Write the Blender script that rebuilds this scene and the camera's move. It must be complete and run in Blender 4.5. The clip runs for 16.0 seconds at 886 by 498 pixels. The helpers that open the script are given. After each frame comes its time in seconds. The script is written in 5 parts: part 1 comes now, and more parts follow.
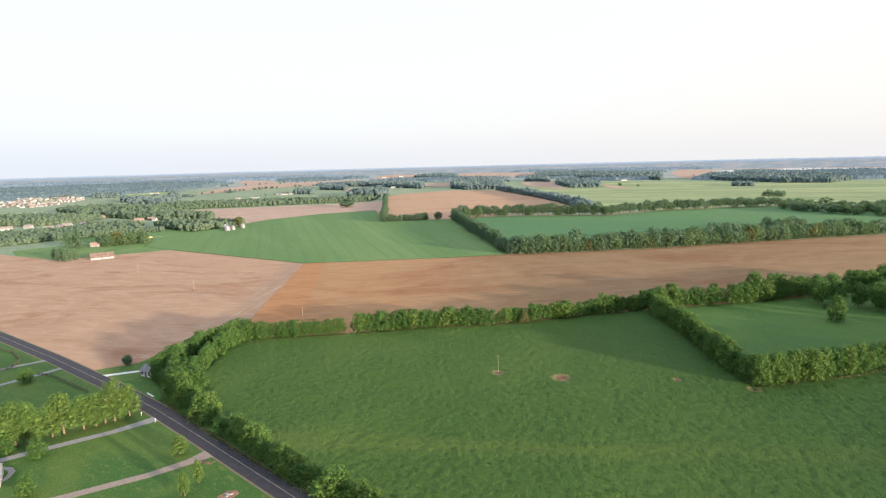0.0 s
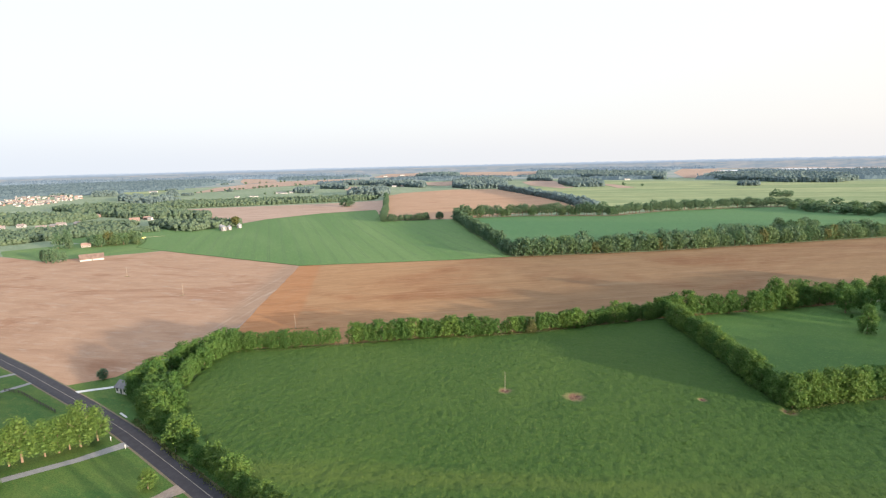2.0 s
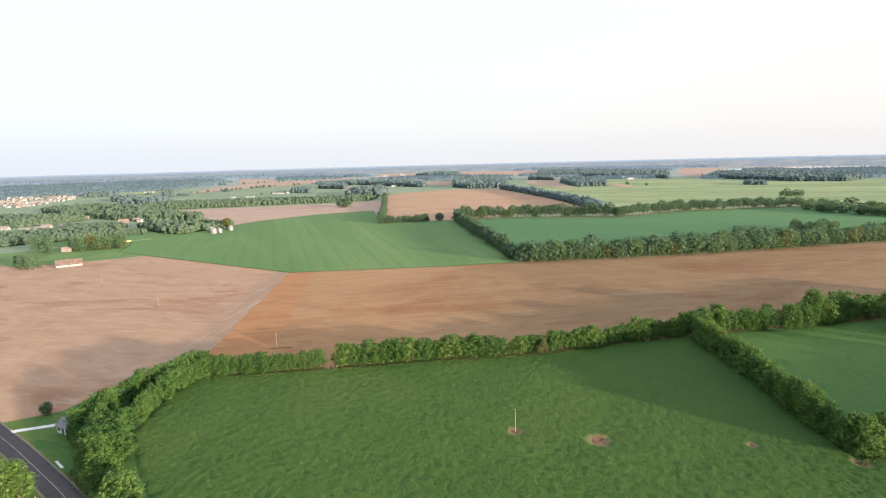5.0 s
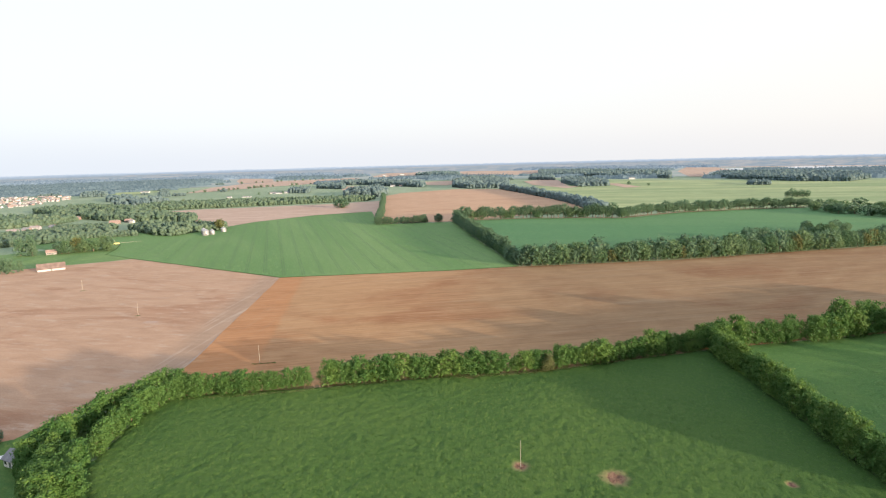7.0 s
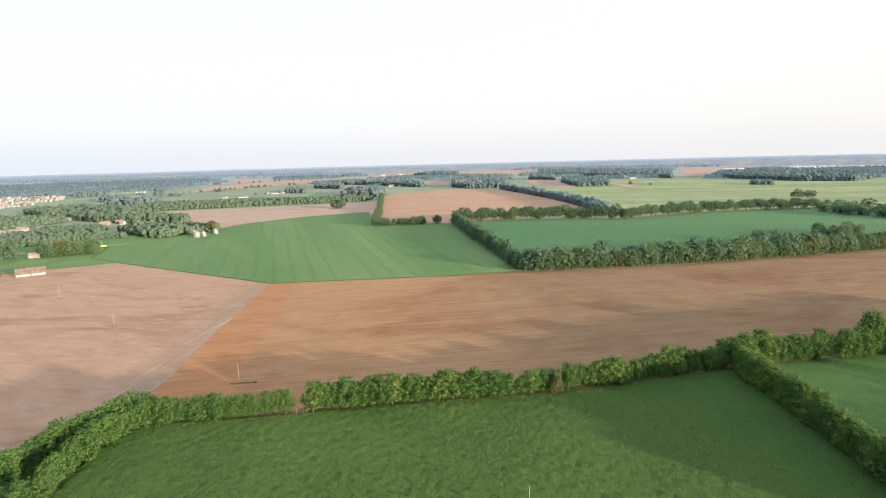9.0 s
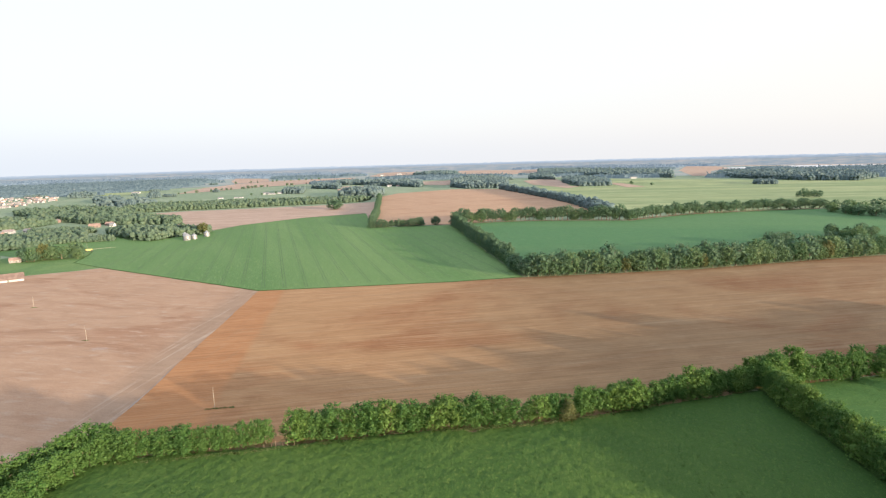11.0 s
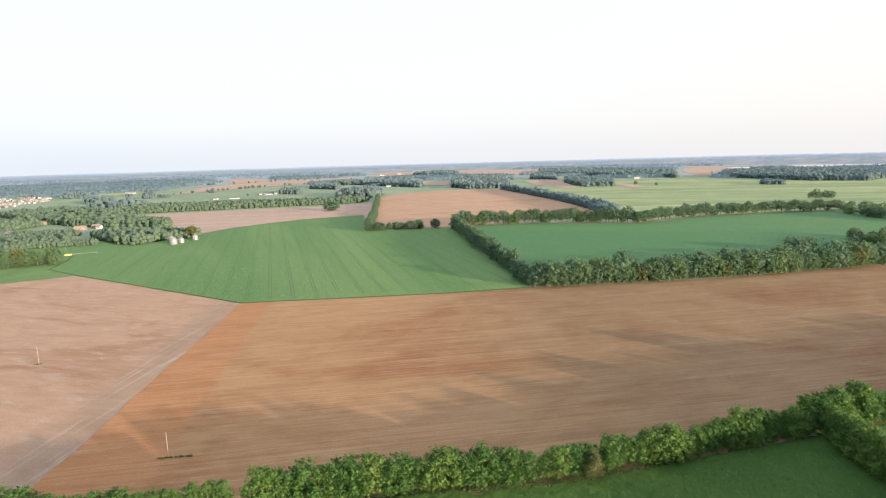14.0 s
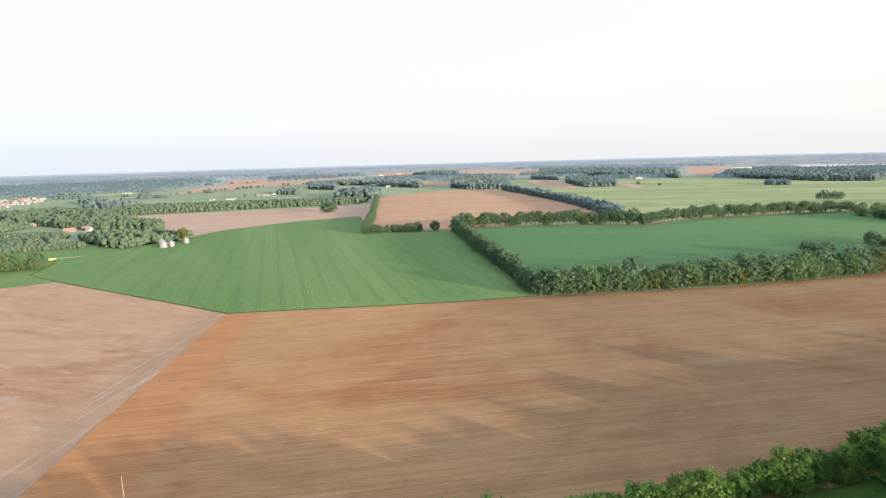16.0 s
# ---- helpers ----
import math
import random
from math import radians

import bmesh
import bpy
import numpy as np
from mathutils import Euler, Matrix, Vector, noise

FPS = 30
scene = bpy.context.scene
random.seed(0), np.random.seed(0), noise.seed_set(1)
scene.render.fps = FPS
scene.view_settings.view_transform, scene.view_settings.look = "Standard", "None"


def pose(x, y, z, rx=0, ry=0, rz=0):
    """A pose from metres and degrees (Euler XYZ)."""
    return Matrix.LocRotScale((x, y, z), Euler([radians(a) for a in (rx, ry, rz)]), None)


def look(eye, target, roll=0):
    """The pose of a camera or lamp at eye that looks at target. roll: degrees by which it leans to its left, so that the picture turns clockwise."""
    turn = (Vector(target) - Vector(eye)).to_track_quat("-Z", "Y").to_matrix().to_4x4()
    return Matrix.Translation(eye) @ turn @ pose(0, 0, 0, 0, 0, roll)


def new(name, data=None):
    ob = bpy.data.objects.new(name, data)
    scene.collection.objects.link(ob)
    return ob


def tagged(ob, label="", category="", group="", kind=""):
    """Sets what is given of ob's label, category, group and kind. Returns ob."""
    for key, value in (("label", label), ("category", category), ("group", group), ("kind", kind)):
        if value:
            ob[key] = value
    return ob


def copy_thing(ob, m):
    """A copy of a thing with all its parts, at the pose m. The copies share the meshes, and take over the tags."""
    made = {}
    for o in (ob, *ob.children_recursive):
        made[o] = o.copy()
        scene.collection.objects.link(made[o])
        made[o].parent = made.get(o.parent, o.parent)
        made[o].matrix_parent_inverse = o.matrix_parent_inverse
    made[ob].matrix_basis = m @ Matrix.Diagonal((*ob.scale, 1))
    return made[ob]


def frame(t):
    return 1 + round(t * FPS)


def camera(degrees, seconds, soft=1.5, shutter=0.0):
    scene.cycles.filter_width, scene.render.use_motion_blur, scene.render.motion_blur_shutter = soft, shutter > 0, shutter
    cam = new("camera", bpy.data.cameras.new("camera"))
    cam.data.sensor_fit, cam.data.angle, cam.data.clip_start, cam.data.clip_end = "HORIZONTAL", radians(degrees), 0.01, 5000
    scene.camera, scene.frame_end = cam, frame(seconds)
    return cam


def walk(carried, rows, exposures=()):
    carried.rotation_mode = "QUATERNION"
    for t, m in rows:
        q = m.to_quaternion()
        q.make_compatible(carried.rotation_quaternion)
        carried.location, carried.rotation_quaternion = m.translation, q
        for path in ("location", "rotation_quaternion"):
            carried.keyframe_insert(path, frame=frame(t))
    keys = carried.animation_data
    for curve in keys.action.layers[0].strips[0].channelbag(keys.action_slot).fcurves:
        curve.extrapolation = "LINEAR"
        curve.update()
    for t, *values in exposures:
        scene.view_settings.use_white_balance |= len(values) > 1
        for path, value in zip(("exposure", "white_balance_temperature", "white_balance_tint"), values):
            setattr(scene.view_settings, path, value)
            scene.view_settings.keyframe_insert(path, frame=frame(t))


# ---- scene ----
cam = camera(79.2, 16.0, soft=1.2)
PATH = [
    (0, (0.734, 1.862, 83.466), (0.676, 3.836, 83.149), -1.3),
    (1, (0.349, 10.848, 83.355), (0.289, 12.822, 83.037), -1.3),
    (2, (0.033, 20.244, 83.298), (-0.03, 22.217, 82.977), -1.2),
    (3, (-0.166, 30.256, 83.256), (-0.231, 32.229, 82.934), -1.2),
    (4, (-0.424, 40.664, 83.16), (-0.489, 42.637, 82.837), -1.3),
    (6.5, (0.179, 65.882, 82.932), (0.114, 67.854, 82.608), -1.3),
    (7.5, (0.393, 75.466, 82.835), (0.329, 77.438, 82.51), -1.3),
    (8.5, (0.46, 85.816, 82.88), (0.396, 87.788, 82.554), -1.3),
    (9, (0.412, 91.078, 82.901), (0.35, 93.05, 82.575), -1.3),
    (11.5, (0.218, 117.105, 83.083), (0.159, 119.077, 82.755), -1.4),
    (12.5, (-0.016, 127.374, 83.124), (-0.076, 129.346, 82.795), -1.4),
    (13.5, (0.139, 137.881, 83.207), (0.078, 139.853, 82.878), -1.4),
    (14.5, (-0.14, 147.954, 83.325), (-0.2, 149.926, 82.997), -1.4),
    (15.5, (-0.226, 158.613, 83.613), (-0.286, 160.585, 83.284), -1.4),
    (16, (-0.075, 163.967, 83.683), (-0.136, 165.939, 83.354), -1.4),
]
walk(cam, [(t, look(eye, target, roll)) for t, eye, target, roll in PATH])

from mathutils import geometry

# ---- light ----
SUN_EL, SUN_AZ = 7.0, 127.0
to_sun = Vector((math.sin(radians(SUN_AZ)) * math.cos(radians(SUN_EL)), math.cos(radians(SUN_AZ)) * math.cos(radians(SUN_EL)), math.sin(radians(SUN_EL))))
sun = new("sun", bpy.data.lights.new("sun", "SUN"))
sun.data.energy, sun.data.angle, sun.data.color = 3.7, radians(1.8), (1.0, 0.835, 0.63)
sun.matrix_world = look(to_sun * 400, (0, 0, 0))
scene.view_settings.exposure = 1.80

world = bpy.data.worlds.new("hazy_evening_sky")
scene.world = world
world.use_nodes = True
wn, wl = world.node_tree.nodes, world.node_tree.links
sky = wn.new("ShaderNodeTexSky")
sky.sky_type, sky.sun_disc = "NISHITA", False
sky.sun_elevation, sky.sun_rotation = radians(SUN_EL), radians(SUN_AZ)
sky.air_density, sky.dust_density, sky.ozone_density = 1.0, 4.0, 1.0
# thin bright haze: lavender at the horizon, white above
up = wn.new("ShaderNodeTexCoord")
split = wn.new("ShaderNodeSeparateXYZ")
wl.new(up.outputs["Generated"], split.inputs[0])
veil = wn.new("ShaderNodeValToRGB")
veil.color_ramp.elements[0].position, veil.color_ramp.elements[0].color = 0.0, (2.78, 2.86, 3.02, 1)
veil.color_ramp.elements[1].position, veil.color_ramp.elements[1].color = 1.0, (3.65, 4.35, 5.5, 1)
for height, tone in ((0.06, (2.92, 2.98, 3.09, 1)), (0.16, (2.95, 3.02, 3.12, 1)), (0.32, (2.95, 3.04, 3.16, 1))):
    veil.color_ramp.elements.new(height).color = tone
wl.new(split.outputs[2], veil.inputs[0])
haze = wn.new("ShaderNodeMix")
haze.data_type = "RGBA"
haze.inputs[0].default_value = 0.85
# the side towards the sun is creamier, the other cooler
side = wn.new("ShaderNodeMapRange")
side.inputs[1].default_value, side.inputs[2].default_value = -0.7, 0.7
wl.new(split.outputs[0], side.inputs[0])
warm = wn.new("ShaderNodeMix")
warm.data_type = "RGBA"
warm.inputs[6].default_value, warm.inputs[7].default_value = (0.955, 0.995, 1.04, 1), (1.05, 1.0, 0.945, 1)
wl.new(side.outputs[0], warm.inputs[0])
tint = wn.new("ShaderNodeMix")
tint.data_type, tint.blend_type = "RGBA", "MULTIPLY"
tint.inputs[0].default_value = 1.0
wl.new(veil.outputs[0], tint.inputs[6])
wl.new(warm.outputs[2], tint.inputs[7])
wl.new(tint.outputs[2], haze.inputs[7])
wl.new(sky.outputs[0], haze.inputs[6])
wn["Background"].inputs[1].default_value = 0.104
wl.new(haze.outputs[2], wn["Background"].inputs[0])


# ---- materials ----
def tree_of(name):
    m = bpy.data.materials.new(name)
    m.use_nodes = True
    t = m.node_tree
    return m, t, t.nodes["Principled BSDF"]


def node(t, kind, **inputs):
    n = t.nodes.new(kind)
    for k, v in inputs.items():
        n.inputs[k.replace("_", " ")].default_value = v
    return n


def coords(t, turn=0.0, scale=(1, 1, 1)):
    """World metres (the sheets lie at the origin), turned and stretched."""
    c = t.nodes.new("ShaderNodeTexCoord")
    a = t.nodes.new("ShaderNodeMapping")
    a.inputs["Rotation"].default_value = (0, 0, radians(turn))
    b = t.nodes.new("ShaderNodeMapping")
    b.inputs["Scale"].default_value = scale
    t.links.new(c.outputs["Object"], a.inputs[0])
    t.links.new(a.outputs[0], b.inputs[0])
    return b.outputs[0]


def noise_of(t, where, scale, detail=4, rough=0.55, distort=0.0):
    n = node(t, "ShaderNodeTexNoise", Scale=scale, Detail=detail, Roughness=rough, Distortion=distort)
    t.links.new(where, n.inputs["Vector"])
    return n.outputs["Fac"]


def ramp(t, fac, lo, hi):
    n = t.nodes.new("ShaderNodeMapRange")
    n.inputs[1].default_value, n.inputs[2].default_value = lo, hi
    n.interpolation_type = "SMOOTHSTEP"
    t.links.new(fac, n.inputs[0])
    return n.outputs[0]


def blend(t, fac, a, b, how="MIX"):
    n = t.nodes.new("ShaderNodeMix")
    n.data_type, n.blend_type = "RGBA", how
    for slot, v in ((0, fac), (6, a), (7, b)):
        if isinstance(v, (int, float)):
            n.inputs[slot].default_value = v
        elif isinstance(v, tuple):
            n.inputs[slot].default_value = (*v, 1)
        else:
            t.links.new(v, n.inputs[slot])
    return n.outputs[2]


def bump(t, p, height, strength, distance):
    b = node(t, "ShaderNodeBump", Strength=strength, Distance=distance)
    t.links.new(height, b.inputs["Height"])
    t.links.new(b.outputs[0], p.inputs["Normal"])


def soil(name, base, pale, stain, turn, row=0.9, stain_at=(0.5, 0.68), pale_at=(0.5, 0.72), edge=None, furrow=1.0, streak=0.035, blot=0.012, shade_east=None):
    """Tilled earth: broad moisture stains drawn out along the rows, pale dry streaks, fine row relief."""
    m, t, p = tree_of(name)
    w = coords(t, turn)
    c = blend(t, ramp(t, noise_of(t, coords(t, turn, (0.5, 1, 1)), blot, 6, 0.62, 1.2), *stain_at), base, stain)
    dry = noise_of(t, coords(t, turn, (streak, 1, 1)), 0.22, 6, 0.66)
    c = blend(t, ramp(t, dry, *pale_at), c, pale)
    if edge:
        # a band of other earth along the border line between the two tilled fields
        colour, near, far, drawn, axis = edge[:5]
        off = t.nodes.new("ShaderNodeVectorMath")
        off.operation = "DOT_PRODUCT"
        off.inputs[1].default_value, off_axis = axis
        t.links.new(coords(t), off.inputs[0])
        add = t.nodes.new("ShaderNodeMath")
        add.operation = "MULTIPLY_ADD"
        add.inputs[1].default_value = 4.0
        t.links.new(noise_of(t, coords(t, 5, (1, 0.5, 1)), 0.07, 5, 0.65), add.inputs[0])
        t.links.new(off.outputs["Value"], add.inputs[2])
        base_d = off_axis
        drag = noise_of(t, coords(t, 5.2, (1, 0.04, 1)), 0.4, 5, 0.65)
        c = blend(t, ramp(t, add.outputs[0], base_d + near, base_d + far), c, blend(t, ramp(t, drag, *(edge[5] if len(edge) > 5 else (0.42, 0.75))), colour, drawn))
    rows = noise_of(t, coords(t, turn, (0.006, 1, 1)), row, 3, 0.55)
    c = blend(t, ramp(t, rows, 0.35, 0.35 + 0.3 / furrow), c, blend(t, 1.0, c, (0.82, 0.80, 0.78), "MULTIPLY"))
    thin = noise_of(t, coords(t, turn, (0.004, 1, 1)), row * 2.2, 2, 0.6)
    c = blend(t, ramp(t, thin, 0.5, 0.5 + 0.3 / furrow), c, blend(t, 0.4, c, pale))
    wisps = noise_of(t, coords(t, turn + 1.5, (0.035, 1, 1)), row * 1.7, 3, 0.65)
    c = blend(t, ramp(t, wisps, 0.56, 0.56 + 0.12 / furrow), c, blend(t, 0.55, c, pale))
    crumbs = noise_of(t, coords(t, turn, (0.45, 1, 1)), 0.09, 6, 0.72, 0.6)
    c = blend(t, ramp(t, crumbs, 0.34, 0.62), blend(t, 1.0, c, (0.86, 0.84, 0.83), "MULTIPLY"), c)
    if shade_east:
        # darkens towards the east: hedge shade put into the soil colour
        xyz = t.nodes.new("ShaderNodeSeparateXYZ")
        t.links.new(coords(t), xyz.inputs[0])
        c = blend(t, ramp(t, xyz.outputs[0], *shade_east[:2]), c, blend(t, 1.0, c, shade_east[2], "MULTIPLY"))
    clods = noise_of(t, w, 1.6, 4, 0.7)
    c = blend(t, ramp(t, clods, 0.3, 0.75), c, blend(t, 1.0, c, (0.82, 0.82, 0.82), "MULTIPLY"))
    t.links.new(c, p.inputs["Base Color"])
    p.inputs["Roughness"].default_value = 0.95
    p.inputs["Specular IOR Level"].default_value = 0.15
    bump(t, p, blend(t, 0.5, rows, clods), 0.5, 0.12)
    return m


def turf(name, dark, mid, light, patch=0.03, tuft=0.9, turn=0.0, stretch=1.0, relief=0.5, worn=(), band=None):
    """Grass or a young crop: wide patches, tufts and blades."""
    m, t, p = tree_of(name)
    w = coords(t, turn, (stretch, 1, 1))
    c = blend(t, ramp(t, noise_of(t, w, patch, 4, 0.6, 0.8), 0.36, 0.66), dark, mid)
    tufts = noise_of(t, w, tuft, 4, 0.65)
    c = blend(t, ramp(t, tufts, 0.5, 0.74), c, light)
    blades = noise_of(t, w, tuft * 4.5, 3, 0.7)
    c = blend(t, ramp(t, blades, 0.35, 0.65), c, blend(t, 1.0, c, (0.68, 0.7, 0.66), "MULTIPLY"))
    if band:
        # a drift of drier, yellower grass across the pasture
        middle, half, straw, shade_tint = band
        xyz = t.nodes.new("ShaderNodeSeparateXYZ")
        t.links.new(coords(t, 4.0), xyz.inputs[0])
        gap = t.nodes.new("ShaderNodeMath")
        gap.operation = "MULTIPLY_ADD"
        gap.inputs[1].default_value = half * 2.4
        t.links.new(noise_of(t, coords(t, 4.0, (0.25, 1, 1)), 0.05, 5, 0.65), gap.inputs[0])
        t.links.new(xyz.outputs[1], gap.inputs[2])
        near = ramp(t, gap.outputs[0], middle + half * 0.2, middle + half * 1.2)
        past = ramp(t, gap.outputs[0], middle + half * 2.4, middle + half * 1.3)
        both = t.nodes.new("ShaderNodeMath")
        both.operation = "MULTIPLY"
        t.links.new(near, both.inputs[0]), t.links.new(past, both.inputs[1])
        half_way = t.nodes.new("ShaderNodeMath")
        half_way.operation = "MULTIPLY"
        half_way.inputs[1].default_value = 0.5
        t.links.new(both.outputs[0], half_way.inputs[0])
        c = blend(t, half_way.outputs[0], c, straw)
        # painted shade: the pasture darkens and cools towards the east
        c = blend(t, ramp(t, xyz.outputs[0], -20, 130), c, blend(t, 1.0, c, shade_tint, "MULTIPLY"))
    for x, y, r in worn:
        # trodden places: bare red earth in a ring of straw
        far = t.nodes.new("ShaderNodeVectorMath")
        far.operation = "DISTANCE"
        far.inputs[1].default_value = (x, y, 0.4)
        t.links.new(coords(t), far.inputs[0])
        add = t.nodes.new("ShaderNodeMath")
        add.operation = "MULTIPLY_ADD"
        add.inputs[1].default_value = r * 1.1
        t.links.new(noise_of(t, coords(t), 0.5, 4, 0.65), add.inputs[0])
        t.links.new(far.outputs["Value"], add.inputs[2])
        c = blend(t, ramp(t, add.outputs[0], r * 1.9, r * 1.25), c, (0.15, 0.14, 0.055))
        c = blend(t, ramp(t, add.outputs[0], r * 1.35, r * 1.05), c, blend(t, ramp(t, tufts, 0.4, 0.6), (0.105, 0.055, 0.034), (0.21, 0.115, 0.07)))
    t.links.new(c, p.inputs["Base Color"])
    p.inputs["Roughness"].default_value = 0.85
    p.inputs["Specular IOR Level"].default_value = 0.2
    bump(t, p, blend(t, 0.45, tufts, blades), relief, 0.35)
    return m


def leaves(name, a, b, c, through_light=0.38):
    """Foliage: hue varies from tree to tree and from one spray of leaves to the next; light passes through."""
    m, t, p = tree_of(name)
    who = t.nodes.new("ShaderNodeObjectInfo")
    isl = t.nodes.new("ShaderNodeNewGeometry")
    col = blend(t, who.outputs["Random"], a, b)
    col = blend(t, ramp(t, isl.outputs["Random Per Island"], 0.45, 1.0), col, c)
    col = blend(t, ramp(t, noise_of(t, coords(t), 0.16, 3, 0.6), 0.4, 0.62), blend(t, 1.0, col, (0.88, 0.9, 0.88), "MULTIPLY"), col)
    t.links.new(col, p.inputs["Base Color"])
    p.inputs["Roughness"].default_value = 0.6
    p.inputs["Specular IOR Level"].default_value = 0.25
    thin = t.nodes.new("ShaderNodeBsdfTranslucent")
    t.links.new(col, thin.inputs[0])
    mix = t.nodes.new("ShaderNodeMixShader")
    mix.inputs[0].default_value = through_light
    t.links.new(p.outputs[0], mix.inputs[1])
    t.links.new(thin.outputs[0], mix.inputs[2])
    t.links.new(mix.outputs[0], t.nodes["Material Output"].inputs[0])
    return m


def surface(name, base, other, scale=1.0, rough=0.7, metal=0.0, relief=0.2, depth=0.02, detail=5):
    m, t, p = tree_of(name)
    w = coords(t)
    f = noise_of(t, w, scale, detail, 0.65)
    c = blend(t, ramp(t, f, 0.38, 0.7), base, other)
    c = blend(t, ramp(t, noise_of(t, w, scale * 9, 3, 0.7), 0.3, 0.7), c, blend(t, 1.0, c, (0.86, 0.86, 0.86), "MULTIPLY"))
    t.links.new(c, p.inputs["Base Color"])
    p.inputs["Roughness"].default_value = rough
    p.inputs["Metallic"].default_value = metal
    bump(t, p, f, relief, depth)
    return m


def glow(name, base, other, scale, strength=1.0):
    """Hazy far distance behind the place: the haze is painted in as glowing colour."""
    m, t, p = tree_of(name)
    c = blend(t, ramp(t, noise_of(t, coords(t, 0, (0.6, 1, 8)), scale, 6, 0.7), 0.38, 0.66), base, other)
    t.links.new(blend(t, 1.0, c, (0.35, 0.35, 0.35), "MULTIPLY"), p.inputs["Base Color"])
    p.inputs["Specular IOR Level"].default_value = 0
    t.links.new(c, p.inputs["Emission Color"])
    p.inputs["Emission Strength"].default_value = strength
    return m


WORN = [(15.7, 205.6, 2.4), (39.7, 199.8, 3.6), (106.5, 187.2, 2.4), (82.7, 196.3, 1.5), (3.5, 267.2, 1.8), (-107.5, 246, 2.2)]
# meadow colour is paled and greyed with painted haze
M_MEADOW = turf("hazed_meadow_grass", (0.195, 0.25, 0.15), (0.255, 0.298, 0.188), (0.29, 0.32, 0.21), 0.006, 0.12)
M_PASTURE = turf("pasture_grass", (0.047, 0.098, 0.017), (0.066, 0.118, 0.021), (0.108, 0.156, 0.032), 0.02, 1.3, 105.0, 0.55, 1.0, WORN, (149.0, 7.0, (0.086, 0.118, 0.022), (0.52, 0.69, 0.63)))
M_PADDOCK = turf("paddock_grass", (0.055, 0.125, 0.028), (0.078, 0.15, 0.033), (0.1, 0.17, 0.042), 0.03, 0.7, 12.0, 0.5, 0.5)
M_LAWN = turf("lawn_grass", (0.05, 0.116, 0.024), (0.092, 0.145, 0.03), (0.122, 0.162, 0.037), 0.05, 0.6, 35.0, 0.5, 0.25)
M_CROP = turf("young_cereal_crop", (0.1, 0.19, 0.056), (0.152, 0.238, 0.08), (0.178, 0.258, 0.09), 0.009, 0.8, -109.2, 0.12, 0.9)
M_CROP_EAST = turf("green_cereal_crop", (0.068, 0.165, 0.062), (0.096, 0.19, 0.07), (0.115, 0.21, 0.077), 0.008, 0.5, 10.0, 0.15, 0.6)
M_HAY = turf("pale_hay_field", (0.19, 0.245, 0.11), (0.30, 0.33, 0.16), (0.335, 0.35, 0.18), 0.008, 0.03, 8.0, 0.12, 0.2)
M_FARM = turf("farmyard_grass", (0.10, 0.18, 0.055), (0.15, 0.225, 0.07), (0.18, 0.245, 0.085), 0.02, 0.3)
M_SOIL_E = soil("tilled_brown_soil", (0.385, 0.218, 0.108), (0.46, 0.305, 0.178), (0.315, 0.148, 0.068), -11.0, 0.9, (0.45, 0.66), (0.5, 0.85), ((0.41, 0.196, 0.088), -34.5, -38.5, (0.36, 0.205, 0.108), ((0.985, 0.171, 0), 2.0), (0.5, 0.85)), shade_east=(-60, 80, (0.69, 0.745, 0.79)))
M_SOIL_W = soil("tilled_tan_soil", (0.405, 0.253, 0.163), (0.455, 0.335, 0.248), (0.315, 0.17, 0.102), 12.0, 0.5, (0.48, 0.68), (0.5, 0.78), ((0.335, 0.222, 0.15), -22, -7, (0.43, 0.325, 0.243), ((0.9943, 0.1065, 0), -133.5 * 0.9943 + 455.5 * 0.1065 + 2.0), (0.52, 0.7)), 0.3, 0.3, 0.02)
M_SOIL_GREY = soil("grey_compacted_soil", (0.30, 0.245, 0.21), (0.46, 0.40, 0.35), (0.24, 0.20, 0.175), 85.0, 0.5)
# tan earth paled for the haze over the far fields
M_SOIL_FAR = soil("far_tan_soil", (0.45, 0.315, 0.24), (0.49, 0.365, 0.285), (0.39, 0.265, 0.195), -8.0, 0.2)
M_SOIL_SALMON = soil("salmon_brown_soil", (0.46, 0.285, 0.18), (0.50, 0.34, 0.23), (0.40, 0.23, 0.14), -8.0, 0.2)
# track soil darkened for the shade between the crop plants
M_TRACK = surface("shaded_track_soil", (0.058, 0.102, 0.034), (0.085, 0.138, 0.048), 0.1, 0.95)
M_DIRT = surface("bare_red_dirt", (0.20, 0.10, 0.06), (0.30, 0.18, 0.11), 1.1, 0.95, 0, 0.6, 0.08)
M_ASPHALT = surface("worn_asphalt", (0.021, 0.019, 0.025), (0.034, 0.031, 0.038), 0.5, 0.85, 0, 0.3, 0.01)
M_GRAVEL = surface("grey_gravel_drive", (0.23, 0.22, 0.21), (0.29, 0.275, 0.26), 1.5, 0.95, 0, 0.5, 0.03)
M_DRIVE = surface("pinkish_gravel_drive", (0.24, 0.185, 0.145), (0.30, 0.235, 0.19), 1.2, 0.95, 0, 0.5, 0.03)
M_CONCRETE = surface("pale_concrete", (0.55, 0.54, 0.52), (0.62, 0.60, 0.57), 0.8, 0.8, 0, 0.2, 0.01)
M_LINE = surface("worn_centre_line_paint", (0.26, 0.225, 0.18), (0.11, 0.10, 0.09), 0.9, 0.7)
M_BARK = surface("grey_brown_bark", (0.16, 0.11, 0.075), (0.24, 0.17, 0.12), 2.5, 0.9, 0, 0.6, 0.05)
